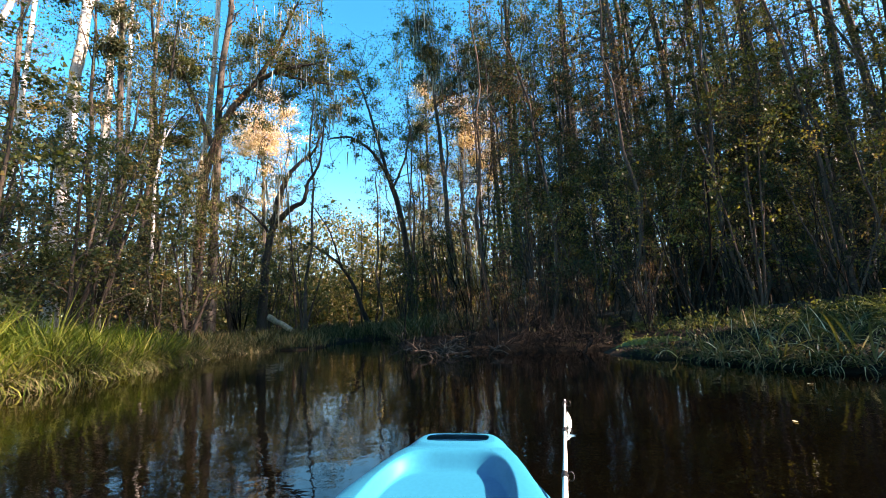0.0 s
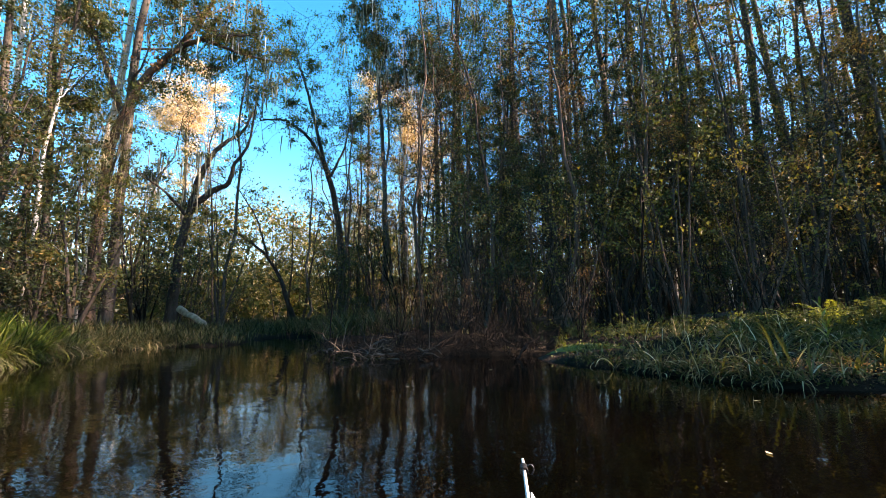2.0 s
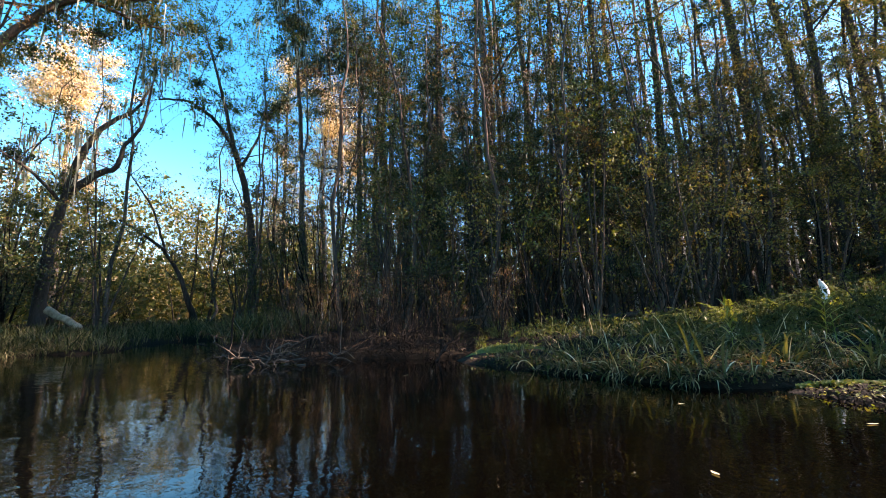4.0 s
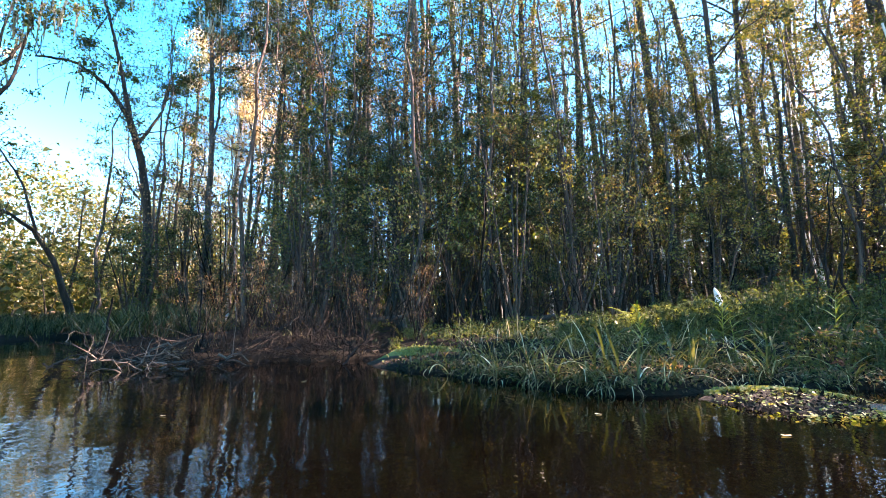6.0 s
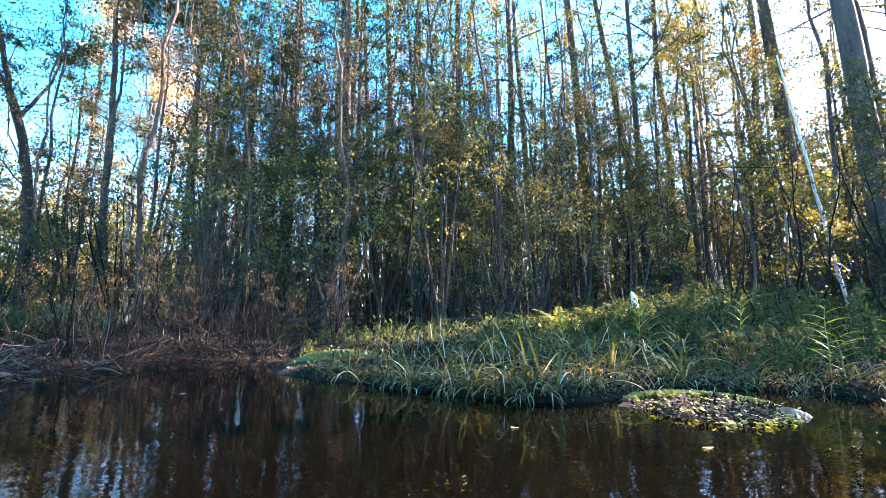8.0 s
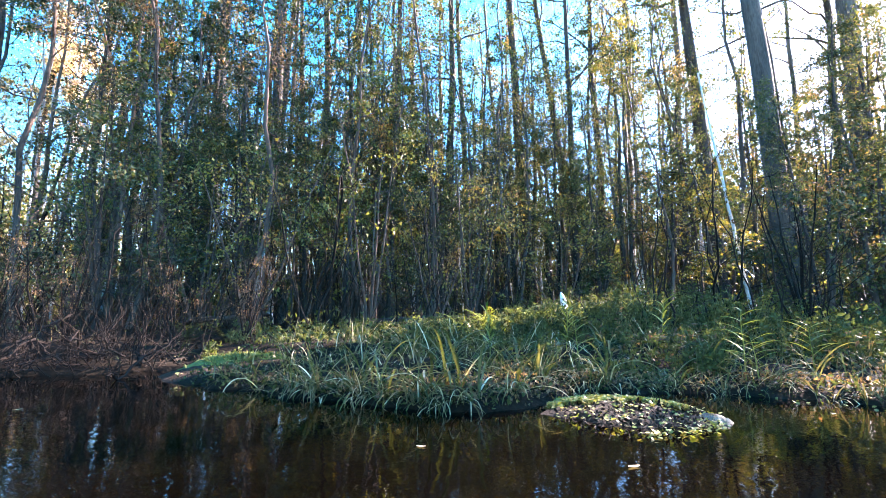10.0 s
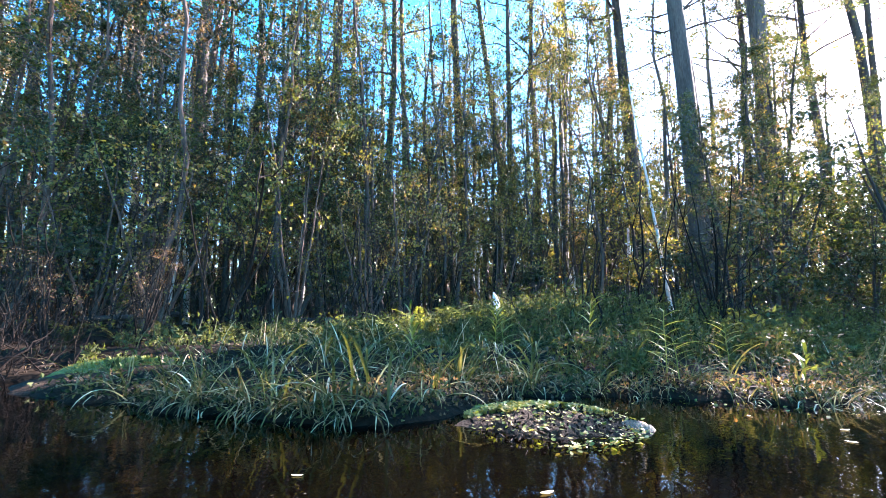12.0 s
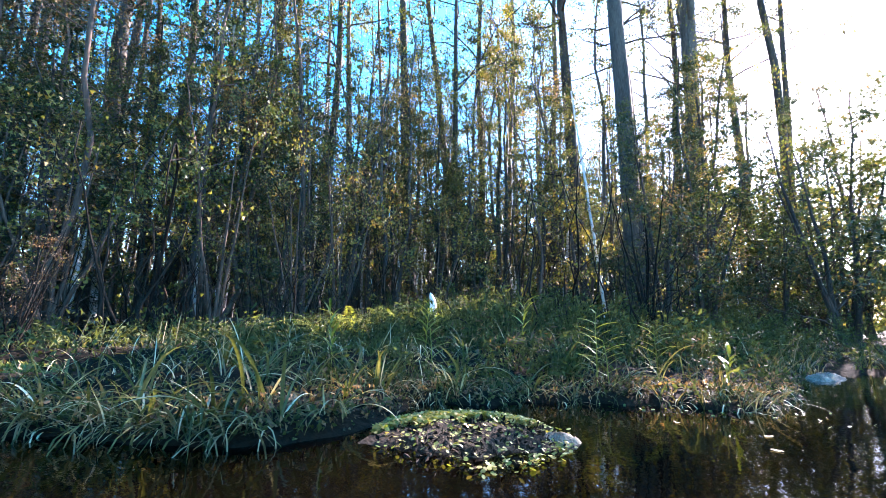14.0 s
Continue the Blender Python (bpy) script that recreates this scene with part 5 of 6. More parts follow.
def fern(x, y, size, seed, dry=False, pale=False):
    rng = np.random.RandomState(seed)
    ob = tagged(new("fern"), "withered rust-brown fern among green ferns" if dry else "fern painted a sunlit yellow-green, beside the bleached stub" if pale else "arching green fern on the bank", "plant", "ferns on the bank")
    ob.location = (x, y, ground_z(x, y))
    for k in range(rng.randint(8, 12)):
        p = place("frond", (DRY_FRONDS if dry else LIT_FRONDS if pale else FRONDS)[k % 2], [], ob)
        p.matrix_basis = pose(0, 0, 0, 0, rng.uniform(-18, 12), k * 360 / 10 + rng.normal() * 12) @ Matrix.Scale(size * rng.uniform(0.75, 1.2), 4)
    return ob


for k, (x, y, s) in enumerate([(8.6, 6.6, 0.8), (8.0, 6.6, 0.9), (7.8, 5.1, 0.8), (9.2, 5.4, 1.2), (6.9, 6.1, 0.9), (6.2, 5.6, 0.9), (8.8, 4.4, 1.2), (9.4, 3.7, 1.2),
                               (9.6, 2.7, 1.3), (9.6, 1.9, 1.3), (8.9, 1.4, 1.2), (8.4, 1.6, 1.2), (7.6, 3.0, 1.0), (6.9, 2.4, 0.8), (7.2, 4.6, 1.0), (6.4, 3.7, 0.8),
                               (5.7, 4.9, 0.8), (10.0, 4.6, 1.2), (10.4, 2.6, 1.3), (8.2, 2.3, 1.0), (8.5, 3.4, 1.2), (9.9, 0.9, 1.1)]):
    fern(x, y, s * (0.95 if y < 2.2 else 0.66), 300 + k)


for k, (x, y, s) in enumerate([(9.4, 5.9, 1.25), (9.8, 5.4, 1.2), (9.2, 6.4, 1.0), (10.3, 5.0, 1.1)]):
    fern(x, y, s, 340 + k, True)
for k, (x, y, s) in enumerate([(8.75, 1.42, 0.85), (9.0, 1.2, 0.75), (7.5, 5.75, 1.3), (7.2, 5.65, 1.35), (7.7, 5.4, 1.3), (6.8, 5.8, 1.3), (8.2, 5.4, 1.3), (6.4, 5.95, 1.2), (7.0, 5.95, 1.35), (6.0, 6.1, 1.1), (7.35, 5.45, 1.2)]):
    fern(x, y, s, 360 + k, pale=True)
for k, (x, y, s) in enumerate([(2.9, 8.3, 0.9), (3.3, 8.0, 0.7), (5.4, 7.0, 0.8), (4.3, 7.2, 0.6)]):
    fern(x, y, s, 350 + k)


def mound(name, label, category, cx, cy, rx, ry, turn, high, mat, seed, kind="structure", flat=1.4):
    """A low uneven hump of earth that lies in the shallows."""
    rng = np.random.RandomState(seed)
    m = Mesh()
    rings, sides = 18, 56
    v = []
    for i in range(rings + 1):
        u = i / rings
        for j in range(sides):
            a = 2 * math.pi * j / sides
            k = 1 + 0.14 * math.sin(2 * a + seed) + 0.09 * math.sin(5 * a + seed * 2) + 0.05 * math.sin(9 * a)
            x, y = rx * u * k * math.cos(a), ry * u * k * math.sin(a)
            z = high * (1 - u ** flat) * (1 + 0.6 / flat * math.sin(19 * x + seed) * math.sin(17 * y)) - 0.05 * u ** 3 + rng.normal() * high * 0.2 / flat
            v.append((x, y, z))
    f = [[i * sides + j, i * sides + (j + 1) % sides, (i + 1) * sides + (j + 1) % sides, (i + 1) * sides + j] for i in range(rings) for j in range(sides)]
    m.add(v, f)
    ob = tagged(place(name, m, [mat]), label, category, kind=kind)
    ob.matrix_basis = pose(cx, cy, 0.0, 0, 0, turn)
    return ob


mound("mud_bar", "low bar of dark mud and sand in the shallows", "mud bar", 3.66, 2.72, 0.52, 0.46, -30, 0.048, MUD, 3, flat=2.2)
mound("sand_bar", "pale sandy tip of the mud bar", "sand bar", 3.80, 2.34, 0.14, 0.13, 10, 0.036, SAND, 4)
mound("sand_bar", "pale sandy patch at the water's edge", "sand bar", 8.4, 0.62, 0.80, 0.20, -18, 0.05, SAND, 5)
mound("mud_bank", "dark mud ledge under the mossy turf", "mud bank", 2.78, 5.95, 0.66, 0.80, -14, 0.085, MUD, 8, flat=5)
mound("moss_bank", "low olive mossy turf on a mud ledge", "moss bank", 2.92, 6.22, 0.60, 0.56, -14, 0.14, TURF, 8, flat=4)


def pennyworts():
    rng = np.random.RandomState(71)
    m = Mesh()
    n = 15000
    a, u = rng.uniform(0, 6.28, n), np.sqrt(rng.uniform(0, 1, n))
    x, y = 3.68 + 0.46 * u * np.cos(a), 2.74 + 0.42 * u * np.sin(a)
    crest = 0.75 * (x - 3.68) + 0.66 * (y - 2.74)
    k = np.sin(x * 31 + 2 * np.sin(y * 17)) * np.sin(y * 23 + 2 * np.sin(x * 19)) * 0.5 + 5.0 * crest
    keep = (k > 0.4) | (rng.uniform(0, 1, n) < 0.03)
    x, y, u = x[keep], y[keep], u[keep]
    m.pads(np.stack([x, y, 0.045 * (1 - u ** 2.2) + rng.uniform(0.004, 0.030, len(x))], 1), 0.0095, rng)
    n = 260
    a = rng.uniform(-2.6, -0.4, n)
    m.pads(np.stack([3.62 + 0.46 * np.cos(a) + rng.normal(size=n) * 0.04, 2.70 + 0.42 * np.sin(a) + rng.normal(size=n) * 0.04, rng.uniform(0.004, 0.025, n)], 1), 0.0095, rng)
    n = 90
    x, y = 5.2 + rng.normal(size=n) * 0.18, 1.9 + rng.normal(size=n) * 0.5
    m.pads(np.stack([x, y, np.maximum(land_height(x, y), 0) + 0.006], 1), 0.0095, rng)
    tagged(place("pennywort", m, [PENNYWORT], smooth=False), "mat of small round yellow-green water weeds", "water weed", kind="stuff")
    # short grass, laid thick and bright to paint a sunlit patch on the moss
    m = Mesh()
    n = 4200
    a, u = rng.uniform(0, 6.28, n), np.sqrt(rng.uniform(0, 1, n))
    x, y = 2.92 + 0.56 * u * np.cos(a), 6.22 + 0.52 * u * np.sin(a)
    m.blades(np.stack([x, y, 0.14 * (1 - u ** 4)], 1), 0.05, 0.009, rng, 0.6, 0.6, 2, 0)
    tagged(place("short_grass", m, [PENNYWORT], smooth=False), "short grass on the mossy bank, bright as if in a sunlit patch", "grass", kind="stuff")


pennyworts()


def litter():
    rng = np.random.RandomState(72)
    m = Mesh()
    p = scatter_on(((-1.2, 9.2), (5.5, -4.0), (6, 7)), 2200, rng)
    p[:, 2] += 0.015
    m.leaves(p, 0.06, rng, 0, 0.5, 0, 0.1)
    p = scatter_on(((0.0, 7.6), (2.6, -1.4), (1.5, 1.5)), 150, rng)
    p[:, 2] += rng.uniform(0.01, 0.12, len(p))
    m.leaves(p, 0.05, rng, 0, 0.5, 0, 0.1)
    p = along_shore(25, 39, 220, 0.3, rng)
    p[:, 2] += 0.012
    m.leaves(p, 0.05, rng, 0, 0.35, 0, 0.1)
    a, u = rng.uniform(0, 6.28, 700), np.sqrt(rng.uniform(0, 1, 700))
    m.leaves(np.stack([3.62 + 0.46 * u * np.cos(a), 2.66 + 0.40 * u * np.sin(a), 0.048 * (1 - u ** 2.2) + rng.uniform(0.0, 0.012, 700)], 1), 0.028, rng, 0, 0.45, 0, 0.1)
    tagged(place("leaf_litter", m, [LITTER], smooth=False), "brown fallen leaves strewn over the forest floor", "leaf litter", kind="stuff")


litter()


def brush(label, cx, cy, long, wide, high, count, big, seed, turn=0.0, mat=DEAD):
    """A tangle of dead branches: the larger ones singly, the fine twigs together."""
    rng = np.random.RandomState(seed)
    ob = tagged(new("brush_pile"), label, "brush pile")
    ob.matrix_basis = pose(cx, cy, 0, 0, 0, turn)
    fine = Mesh()
    for k in range(count):
        s = np.array((rng.normal() * long * 0.45, rng.normal() * wide * 0.45, rng.uniform(-0.03, high * 0.5)))
        a = rng.normal() * 0.9 + (math.pi if rng.uniform() < 0.5 else 0)
        r = rng.uniform(0.25, 0.8) * long * (0.6 if k >= big else 0.9)
        e = s + np.array((math.cos(a) * r, math.sin(a) * r * 0.7, rng.uniform(-0.4, 1.0) * high))
        e[2] = max(e[2], -0.04)
        line = bowed(s, e, rng, 7, 0.5)
        if k < big:
            m = Mesh()
            m.tube(line, np.linspace(0.011, 0.0035, 7) * rng.uniform(0.6, 1.4), 7, 0, 0.1, rng)
            for _ in range(3):
                q = line[rng.randint(2, 7)]
                m.tube(bowed(q, q + rng.normal(size=3) * 0.16 + (0, 0, 0.05), rng, 4, 0.4), np.linspace(0.005, 0.002, 4), 5)
            place("branch", m, [mat], ob)
        else:
            fine.tube(line, np.linspace(0.0045, 0.002, 7), 4)
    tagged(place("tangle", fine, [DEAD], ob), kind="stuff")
    return ob


brush("low heap of dead twigs in the water", -0.05, 6.62, 0.95, 0.20, 0.26, 70, 22, 81, -8, TWIGS_LIT)
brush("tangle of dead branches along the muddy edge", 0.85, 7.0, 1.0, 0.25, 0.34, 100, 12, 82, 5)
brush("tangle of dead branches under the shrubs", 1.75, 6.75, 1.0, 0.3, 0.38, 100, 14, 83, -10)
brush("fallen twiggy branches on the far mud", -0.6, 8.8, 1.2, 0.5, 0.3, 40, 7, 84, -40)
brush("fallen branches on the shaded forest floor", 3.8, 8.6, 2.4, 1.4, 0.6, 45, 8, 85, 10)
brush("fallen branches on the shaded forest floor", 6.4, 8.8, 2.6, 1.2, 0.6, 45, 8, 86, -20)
low = np.random.RandomState(89)
for x, y in [(0.4, 8.2), (1.6, 7.9), (2.6, 7.7), (3.4, 7.6), (1.0, 8.6)]:
    put("shrub_twiggy", x, y, low.uniform(0, 360), low.uniform(0.3, 0.45))


def bare_brush():
    """Leafless stems and vines at the foot of the forest."""
    rng = np.random.RandomState(88)
    m = Mesh()
    for k in range(260):
        a, d = rng.uniform(6, 78), rng.uniform(8.2, 13)
        p = spot(a, d)
        if float(shore_distance(np.array([p.x]), np.array([p.y]))[0]) < 1.2 or in_sun_gap(p.x, p.y):
            continue
        base = np.array((p.x, p.y, ground_z(p.x, p.y) - 0.05))
        h = rng.uniform(0.5, 2.6)
        top = base + np.array((rng.normal() * 0.5 * h * 0.5, rng.normal() * 0.3 * h * 0.5, h))
        line = bowed(base, top, rng, 7, 0.25)
        m.tube(line, np.linspace(0.014, 0.004, 7) * rng.uniform(0.6, 1.5), 5)
        for _ in range(4):
            q = line[rng.randint(2, 7)]
            m.tube(bowed(q, q + rng.normal(size=3) * 0.3 + (0, 0, 0.15), rng, 4, 0.4), np.linspace(0.005, 0.002, 4), 4)
    for k in range(260):
        x, y = rng.uniform(-0.5, 2.5), rng.uniform(6.6, 8.4)
        if float(shore_distance(np.array([x]), np.array([y]))[0]) < -0.05:
            continue
        base = np.array((x, y, ground_z(x, y) - 0.03))
        h = rng.uniform(0.15, 0.7)
        m.tube(bowed(base, base + np.array((rng.normal() * 0.5 * h, rng.normal() * 0.5 * h, h)), rng, 5, 0.4), np.linspace(0.006, 0.002, 5), 4)
    # near-black wood puts the understorey's shade into the stems
    tagged(place("scrub", m, [DEAD], smooth=True), "leafless stems and vines in the understorey, darkened as if shaded", "undergrowth", kind="stuff")


bare_brush()


def log(label, a, b, r, mat, seed, name="fallen_log", rough=0.10):
    """A fallen trunk with broken ends."""
    rng = np.random.RandomState(seed)
    a, b = np.asarray(a, float), np.asarray(b, float)
    m = Mesh()
    line = bowed(a, b, rng, 9, 0.06)
    radii = r * np.linspace(1.0, 0.8, 9) * (1 + rng.normal(size=9) * 0.04)
    radii[0] *= 0.35
    radii[-1] *= 0.2
    line[0] = line[1] + (line[0] - line[1]) * 0.3
    line[-1] = line[-2] + (line[-1] - line[-2]) * 0.3
    m.tube(line, radii, 14, 0, rough, rng)
    ob = place(name, m, [mat])
    return tagged(ob, label, "log")


log("pale sunlit fallen log lying on the grassy bank", B(-21.9, 1.7, 17.0), B(-18.6, -0.4, 15.5), 0.095, TAN_WOOD, 91, rough=0.16)
log("thin dead trunk lying low in the forest", (6.4, 9.6, 0.50), (8.6, 8.6, 0.62), 0.07, BARK_DARK, 92)
log("thin dead trunk lying low in the forest", (3.5, 11.2, 0.45), (5.2, 10.6, 0.62), 0.06, BARK_DARK, 93)
log("thin dead stake standing in the shallows", (-0.95, 10.2, -0.2), (-0.90, 10.25, 0.95), 0.018, DEAD, 97, "stake")
log("dead branch leaning out of the brush", (0.9, 7.2, 0.05), (1.7, 7.7, 0.6), 0.014, DEAD, 94)


def stub(x, y, z):
    """A bleached, curved stub of a broken branch."""
    m = Mesh()
    m.tube([(0, 0, -0.5), (0.01, 0, 0.0), (0.03, 0.01, 0.12), (0.02, 0.02, 0.24), (-0.03, 0.03, 0.36), (-0.06, 0.03, 0.42)],
           [0.06, 0.07, 0.075, 0.065, 0.04, 0.008], 12, 0, 0.05, np.random.RandomState(3))
    ob = tagged(place("branch_stub", m, [BLEACHED]), "bright bleached stub of a broken branch in the ferns", "branch")
    ob.location = (x, y, z)
    return ob


stub(7.9, 5.55, 0.72).scale = (0.75, 0.75, 0.75)


def lone(name, label, category, mesh, mat, x, y, z, turn, tip, size):
    ob = tagged(place(name, mesh, [mat]), label, category)
    ob.matrix_basis = pose(x, y, z, 0, tip, turn) @ Matrix.Scale(size, 4)
    return ob


lone("dead_leaf", "pale dead strap leaf hanging into the water", "leaf", BLADES[2], STRAP_DRY, 2.86, 3.60, 0.16, 230, 75, 0.55)
lone("bent_leaf", "long yellowed leaf arching out from the bank", "leaf", BLADES[0], STRAP_DRY, 4.56, 3.24, 0.14, 300, 40, 1.1)
lone("bent_leaf", "long yellowed leaf arching out from the bank", "leaf", BLADES[4], STRAP_DRY, 5.26, 2.3, 0.1, 270, 25, 0.8)
lone("dead_leaf", "pale upright dead leaf at the water's edge", "leaf", BLADES[3], STRAP_DRY, 5.2, 2.02, 0.02, 120, 5, 0.5)
lone("dead_leaf", "pale curled dead leaf above the grass", "leaf", BLADES[2], STRAP_DRY, 4.6, 3.6, 0.35, 215, 60, 0.6)


def floating_leaf(x, y, turn, size, k):
    m = Mesh()
    a = np.linspace(0, 2 * math.pi, 12, endpoint=False)
    v = [(0, 0, 0.002)] + [(math.cos(t) * (1.0 + 0.25 * math.cos(2 * t)), math.sin(t) * 0.5, 0.05 * math.cos(2 * t) + 0.06) for t in a]
    m.add(v, [[0, 1 + 2 * j, 2 + 2 * j, 1 + (2 * j + 2) % 12] for j in range(6)])
    ob = tagged(place("floating_leaf", m, [STRAP_DRY], smooth=False), "small dry leaf floating on the water", "leaf", "floating leaves")
    ob.matrix_basis = pose(x, y, 0.003, 0, 0, turn) @ Matrix.Scale(size, 4)
    return ob


for k, (x, y) in enumerate([(-1.41, 1.44), (1.52, 2.06), (2.74, 2.3), (-2.4, 4.0), (2.35, 3.0), (1.2, 5.0), (-2.8, 2.4), (3.2, 1.4), (4.2, 1.5), (0.3, 4.0), (4.6, 1.9), (4.5, 1.5)]):
    floating_leaf(x, y, k * 77, 0.013 + 0.004 * (k % 3), k)

# ---- kayak ----
KAYAK = pose(0.017, 0.133, 0.0, 0, 0, -1.9) @ pose(-0.146, 0, 0, 0, 0, -9)


def kayak_half(u):
    """Half the beam at a distance ahead of the seat."""
    return float(np.interp(u, [-2.2, -1.7, -0.8, 0.0, 0.25, 0.45, 0.58, 0.66, 0.72, 0.755, 0.78, 0.795, 0.80],
                           [0.03, 0.20, 0.33, 0.30, 0.258, 0.220, 0.188, 0.156, 0.128, 0.112, 0.098, 0.080, 0.058]))


def sunk(x, y, cx, cy, hx, hy, soft):
    """One inside a rounded oblong, nought outside, with a soft edge."""
    q = (abs((x - cx) / hx) ** 4 + abs((y - cy) / hy) ** 4) ** 0.25
    t = min(max((1 + soft - q) / (2 * soft), 0), 1)
    return t * t * (3 - 2 * t)


def build_kayak():
    """A moulded hull: a lower shell and a deck with a grab slot at the nose and a sunk panel behind it."""
    ob = tagged(new("kayak"), "bright blue moulded plastic sit-on-top kayak", "kayak")
    ob.matrix_basis = KAYAK
    us = np.concatenate([np.linspace(-2.2, 0.42, 60), np.linspace(0.44, 0.70, 50), np.linspace(0.702, 0.77, 60), np.linspace(0.772, 0.80, 15)])
    deck_z, keel_z = [], []
    for u in us:
        deck_z.append(float(np.interp(u, [-2.2, -0.8, 0.2, 0.5, 0.7, 0.77, 0.79, 0.8], [0.22, 0.16, 0.19, 0.252, 0.280, 0.282, 0.279, 0.268])))
        keel_z.append(float(np.interp(u, [-2.2, -1.8, 0.3, 0.6, 0.75, 0.8], [0.10, -0.08, -0.09, -0.04, 0.08, 0.19])))
    deck, shell = Mesh(), Mesh()
    n = 141
    rows = []
    for u, top in zip(us, deck_z):
        h = kayak_half(u)
        row = []
        for s in np.linspace(-1, 1, n):
            x = s * h
            round_off = 0.030 * max(abs(s) - 0.45, 0) ** 2.5 / 0.55 ** 2.5
            step = 0.020 * (1 / (1 + math.exp(-(abs(s) - 0.84) * 60)))
            z = top - round_off - step
            z -= 0.026 * sunk(x, u, 0, 0.40, 0.62 * kayak_half(0.6), 0.285, 0.05)
            z -= 0.10 * sunk(x, u, 0, -0.75, 0.21, 0.36, 0.12)
            z -= 0.06 * sunk(x, u, 0, -1.6, 0.13, 0.24, 0.12)
            z += 0.006 * sunk(x, u, 0, 0.743, 0.080, 0.036, 0.16)
            row.append((x, u, z))
        rows.append(row)
    k = len(rows)
    deck.add(np.array(rows).reshape(-1, 3), [[i * n + j, i * n + j + 1, (i + 1) * n + j + 1, (i + 1) * n + j] for i in range(k - 1) for j in range(n - 1)
                                                  if sunk(rows[i][j][0], rows[i][j][1], 0, 0.745, 0.058, 0.021, 0.01) < 0.5])
    place("deck", deck, [PLASTIC], ob, "bright blue moulded deck with a grab slot")
    rows = []
    for row, u, keel in zip(rows_edges(deck.v[0], k, n), us, keel_z):
        left, right = row
        h, low = right[0], right[2]
        rows.append([left, (-h * 1.02, u, low - 0.012), (-h * 0.97, u, low - 0.03), (-h * 0.92, u, (low + keel) / 2), (-h * 0.66, u, keel + 0.025), (-h * 0.3, u, keel + 0.004), (0, u, keel),
                     (h * 0.3, u, keel + 0.004), (h * 0.66, u, keel + 0.025), (h * 0.92, u, (low + keel) / 2), (h * 0.97, u, low - 0.03), (h * 1.02, u, low - 0.012), right])
    w = len(rows[0])
    shell.add(np.array(rows, float).reshape(-1, 3), [[i * w + j, (i + 1) * w + j, (i + 1) * w + j + 1, i * w + j + 1] for i in range(k - 1) for j in range(w - 1)])
    place("hull", shell, [PLASTIC], ob)
    well = Mesh()
    a = np.linspace(0, 2 * math.pi, 40, endpoint=False)
    ring = np.stack([0.062 * np.sign(np.cos(a)) * np.abs(np.cos(a)) ** 0.5, 0.749 + 0.031 * np.sign(np.sin(a)) * np.abs(np.sin(a)) ** 0.5], 1)
    tiers = [(1.0, 0.276), (1.0, 0.250), (0.96, 0.226), (0.8, 0.216), (0.02, 0.214)]
    v = [(x * s, 0.749 + (y - 0.749) * s, z) for s, z in tiers for x, y in ring]
    well.add(v, [[i * 40 + j, i * 40 + (j + 1) % 40, (i + 1) * 40 + (j + 1) % 40, (i + 1) * 40 + j] for i in range(len(tiers) - 1) for j in range(40)])
    place("grab_well", well, [PLASTIC], ob, "deep hollow under the grab slot")
    bolt = Mesh()
    bolt.tube([(0.0, 0.712, 0.270), (0.0, 0.712, 0.2815), (0.0, 0.712, 0.2825)], [0.004, 0.004, 0.001], 10)
    place("bolt", bolt, [ROD_DARK], ob, "small dark bolt in the deck")
    return ob


def rows_edges(points, k, n):
    """The left and right edge points of each row of a deck."""
    grid = np.asarray(points).reshape(k, n, 3)
    return [(tuple(r[0]), tuple(r[-1])) for r in grid]


build_kayak()


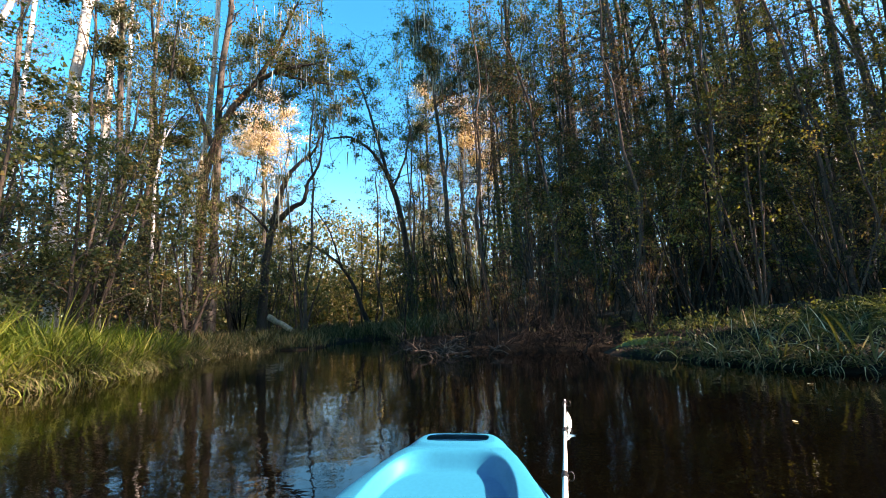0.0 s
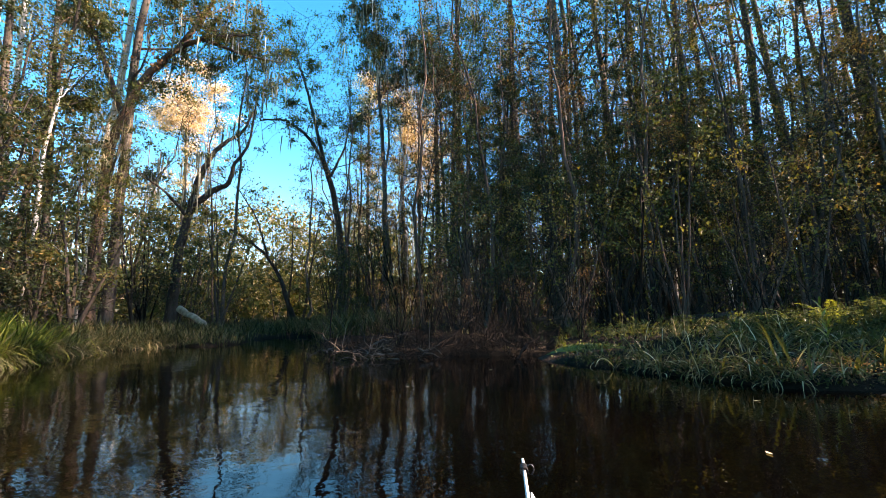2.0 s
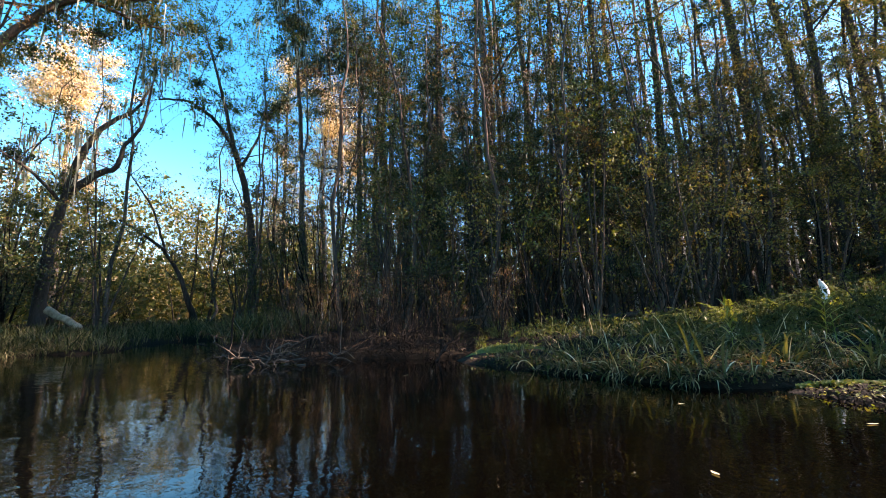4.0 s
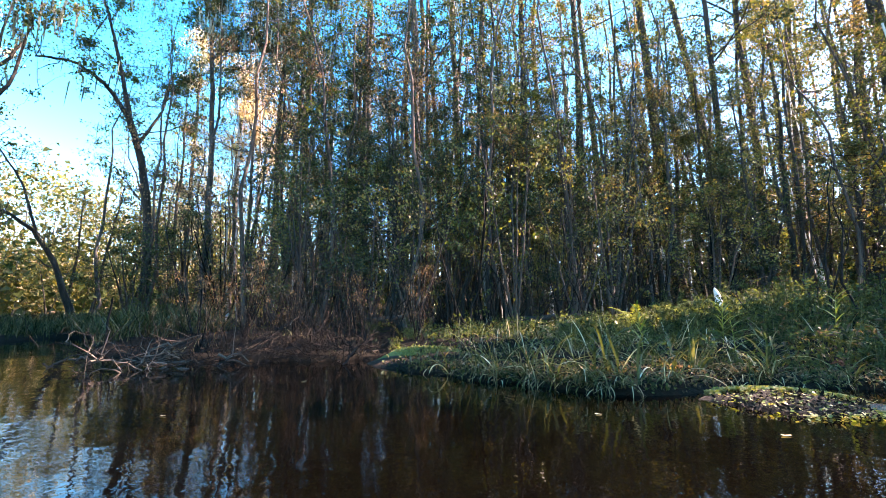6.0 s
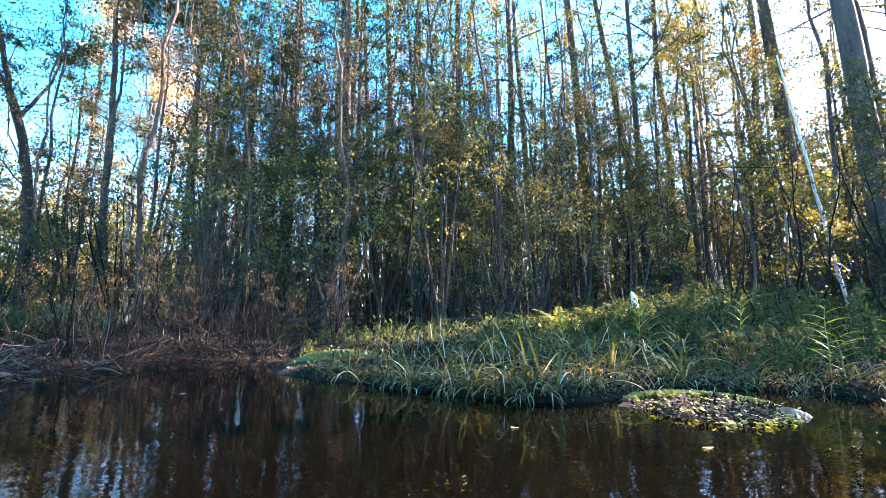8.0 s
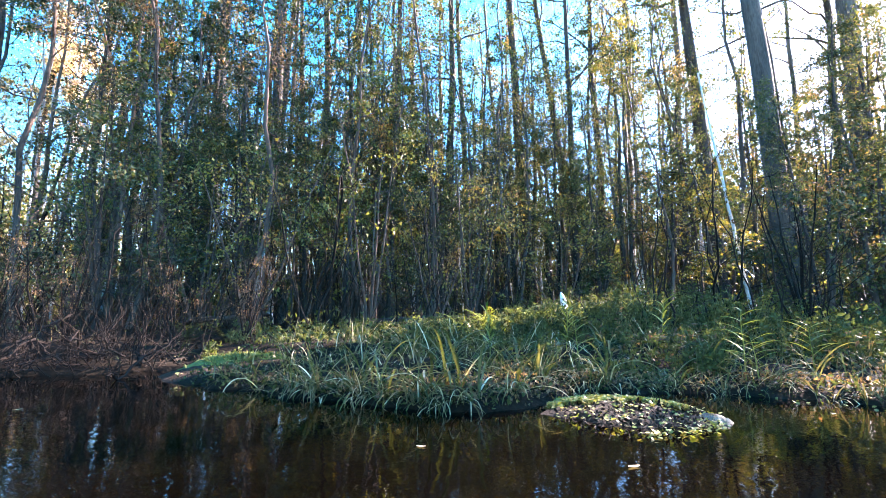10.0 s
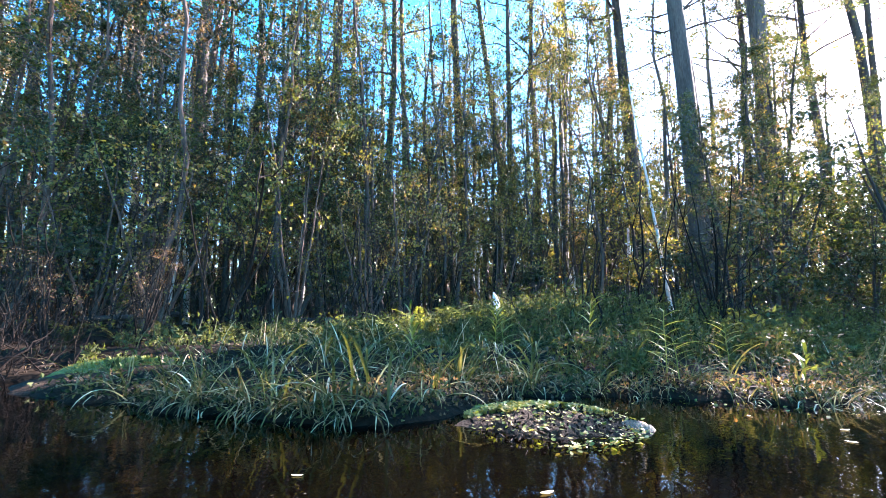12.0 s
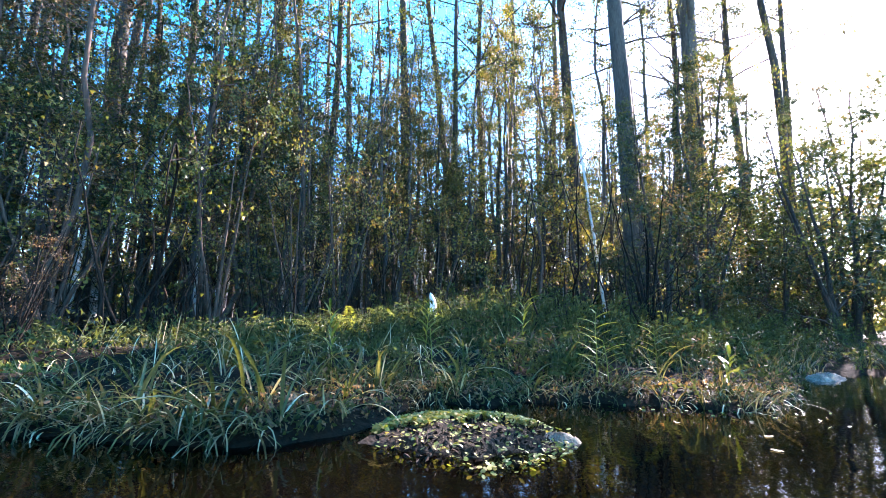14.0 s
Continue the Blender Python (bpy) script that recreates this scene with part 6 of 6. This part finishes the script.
def build_rod():
    """A fishing rod laid along the deck, its tip past the bow, with a minnow lure hooked to it."""
    ob = tagged(new("fishing_rod"), "pale fishing rod with a small minnow lure, laid along the kayak", "fishing rod")
    ob.matrix_basis = KAYAK
    a, b = np.array((0.130, -0.080, 0.205)), np.array((0.220, 1.128, 0.287))
    m = Mesh()
    u = np.linspace(0, 1, 14)[:, None]
    line = a + (b - a) * u + np.array((0, 0, -0.008)) * np.sin(u * math.pi)
    m.tube(line, np.linspace(0.0075, 0.0022, 14), 10)
    place("blank", m, [ROD], ob)

    def at(t):
        return np.array([np.interp(t * 13, np.arange(14), line[:, c]) for c in range(3)])
    for t in (0.62, 0.80, 0.97):
        g = Mesh()
        g.tube([at(t - 0.008), at(t + 0.008)], [0.0062, 0.0058], 10)
        wrap = place("wrap", g, [ROD_DARK], ob, "black thread wrap")
        g = Mesh()
        s = np.linspace(0, 2 * math.pi, 15)
        c = at(t) + (0.009, 0, 0)
        g.tube(np.stack([c[0] + 0.005 * np.cos(s), c[1] + 0 * s, c[2] + 0.007 * np.sin(s)], 1), np.full(15, 0.0011), 6)
        place("guide_ring", g, [ROD_DARK], ob, "small black line guide")
    lure = Mesh()
    p, q = at(0.91), at(0.78)
    w = np.linspace(0, 1, 12)[:, None]
    path = p + (q - p) * w + np.array((0.004, 0, -0.004)) * np.sin(w * math.pi) + np.array((0.0055, 0, 0))
    lure.tube(path, np.array([0.0012, 0.003, 0.0043, 0.0050, 0.0052, 0.0050, 0.0046, 0.0040, 0.0033, 0.0025, 0.0018, 0.0012]), 12)
    body = place("lure", lure, [LURE], ob, "pearl green minnow lure")
    tail = Mesh()
    e = path[-1]
    tail.add([e, e + (0.016, -0.022, 0.004), e + (0.006, -0.014, 0.0), e + (-0.003, -0.026, -0.004)], [[0, 1, 2, 3]])
    tail.add([e + (0, 0, 0.002), e + (0.016, -0.022, 0.006), e + (0.006, -0.014, 0.002), e + (-0.003, -0.026, -0.002)], [[3, 2, 1, 0]])
    fin = place("tail", tail, [LURE], body, smooth=False)
    return ob


build_rod()
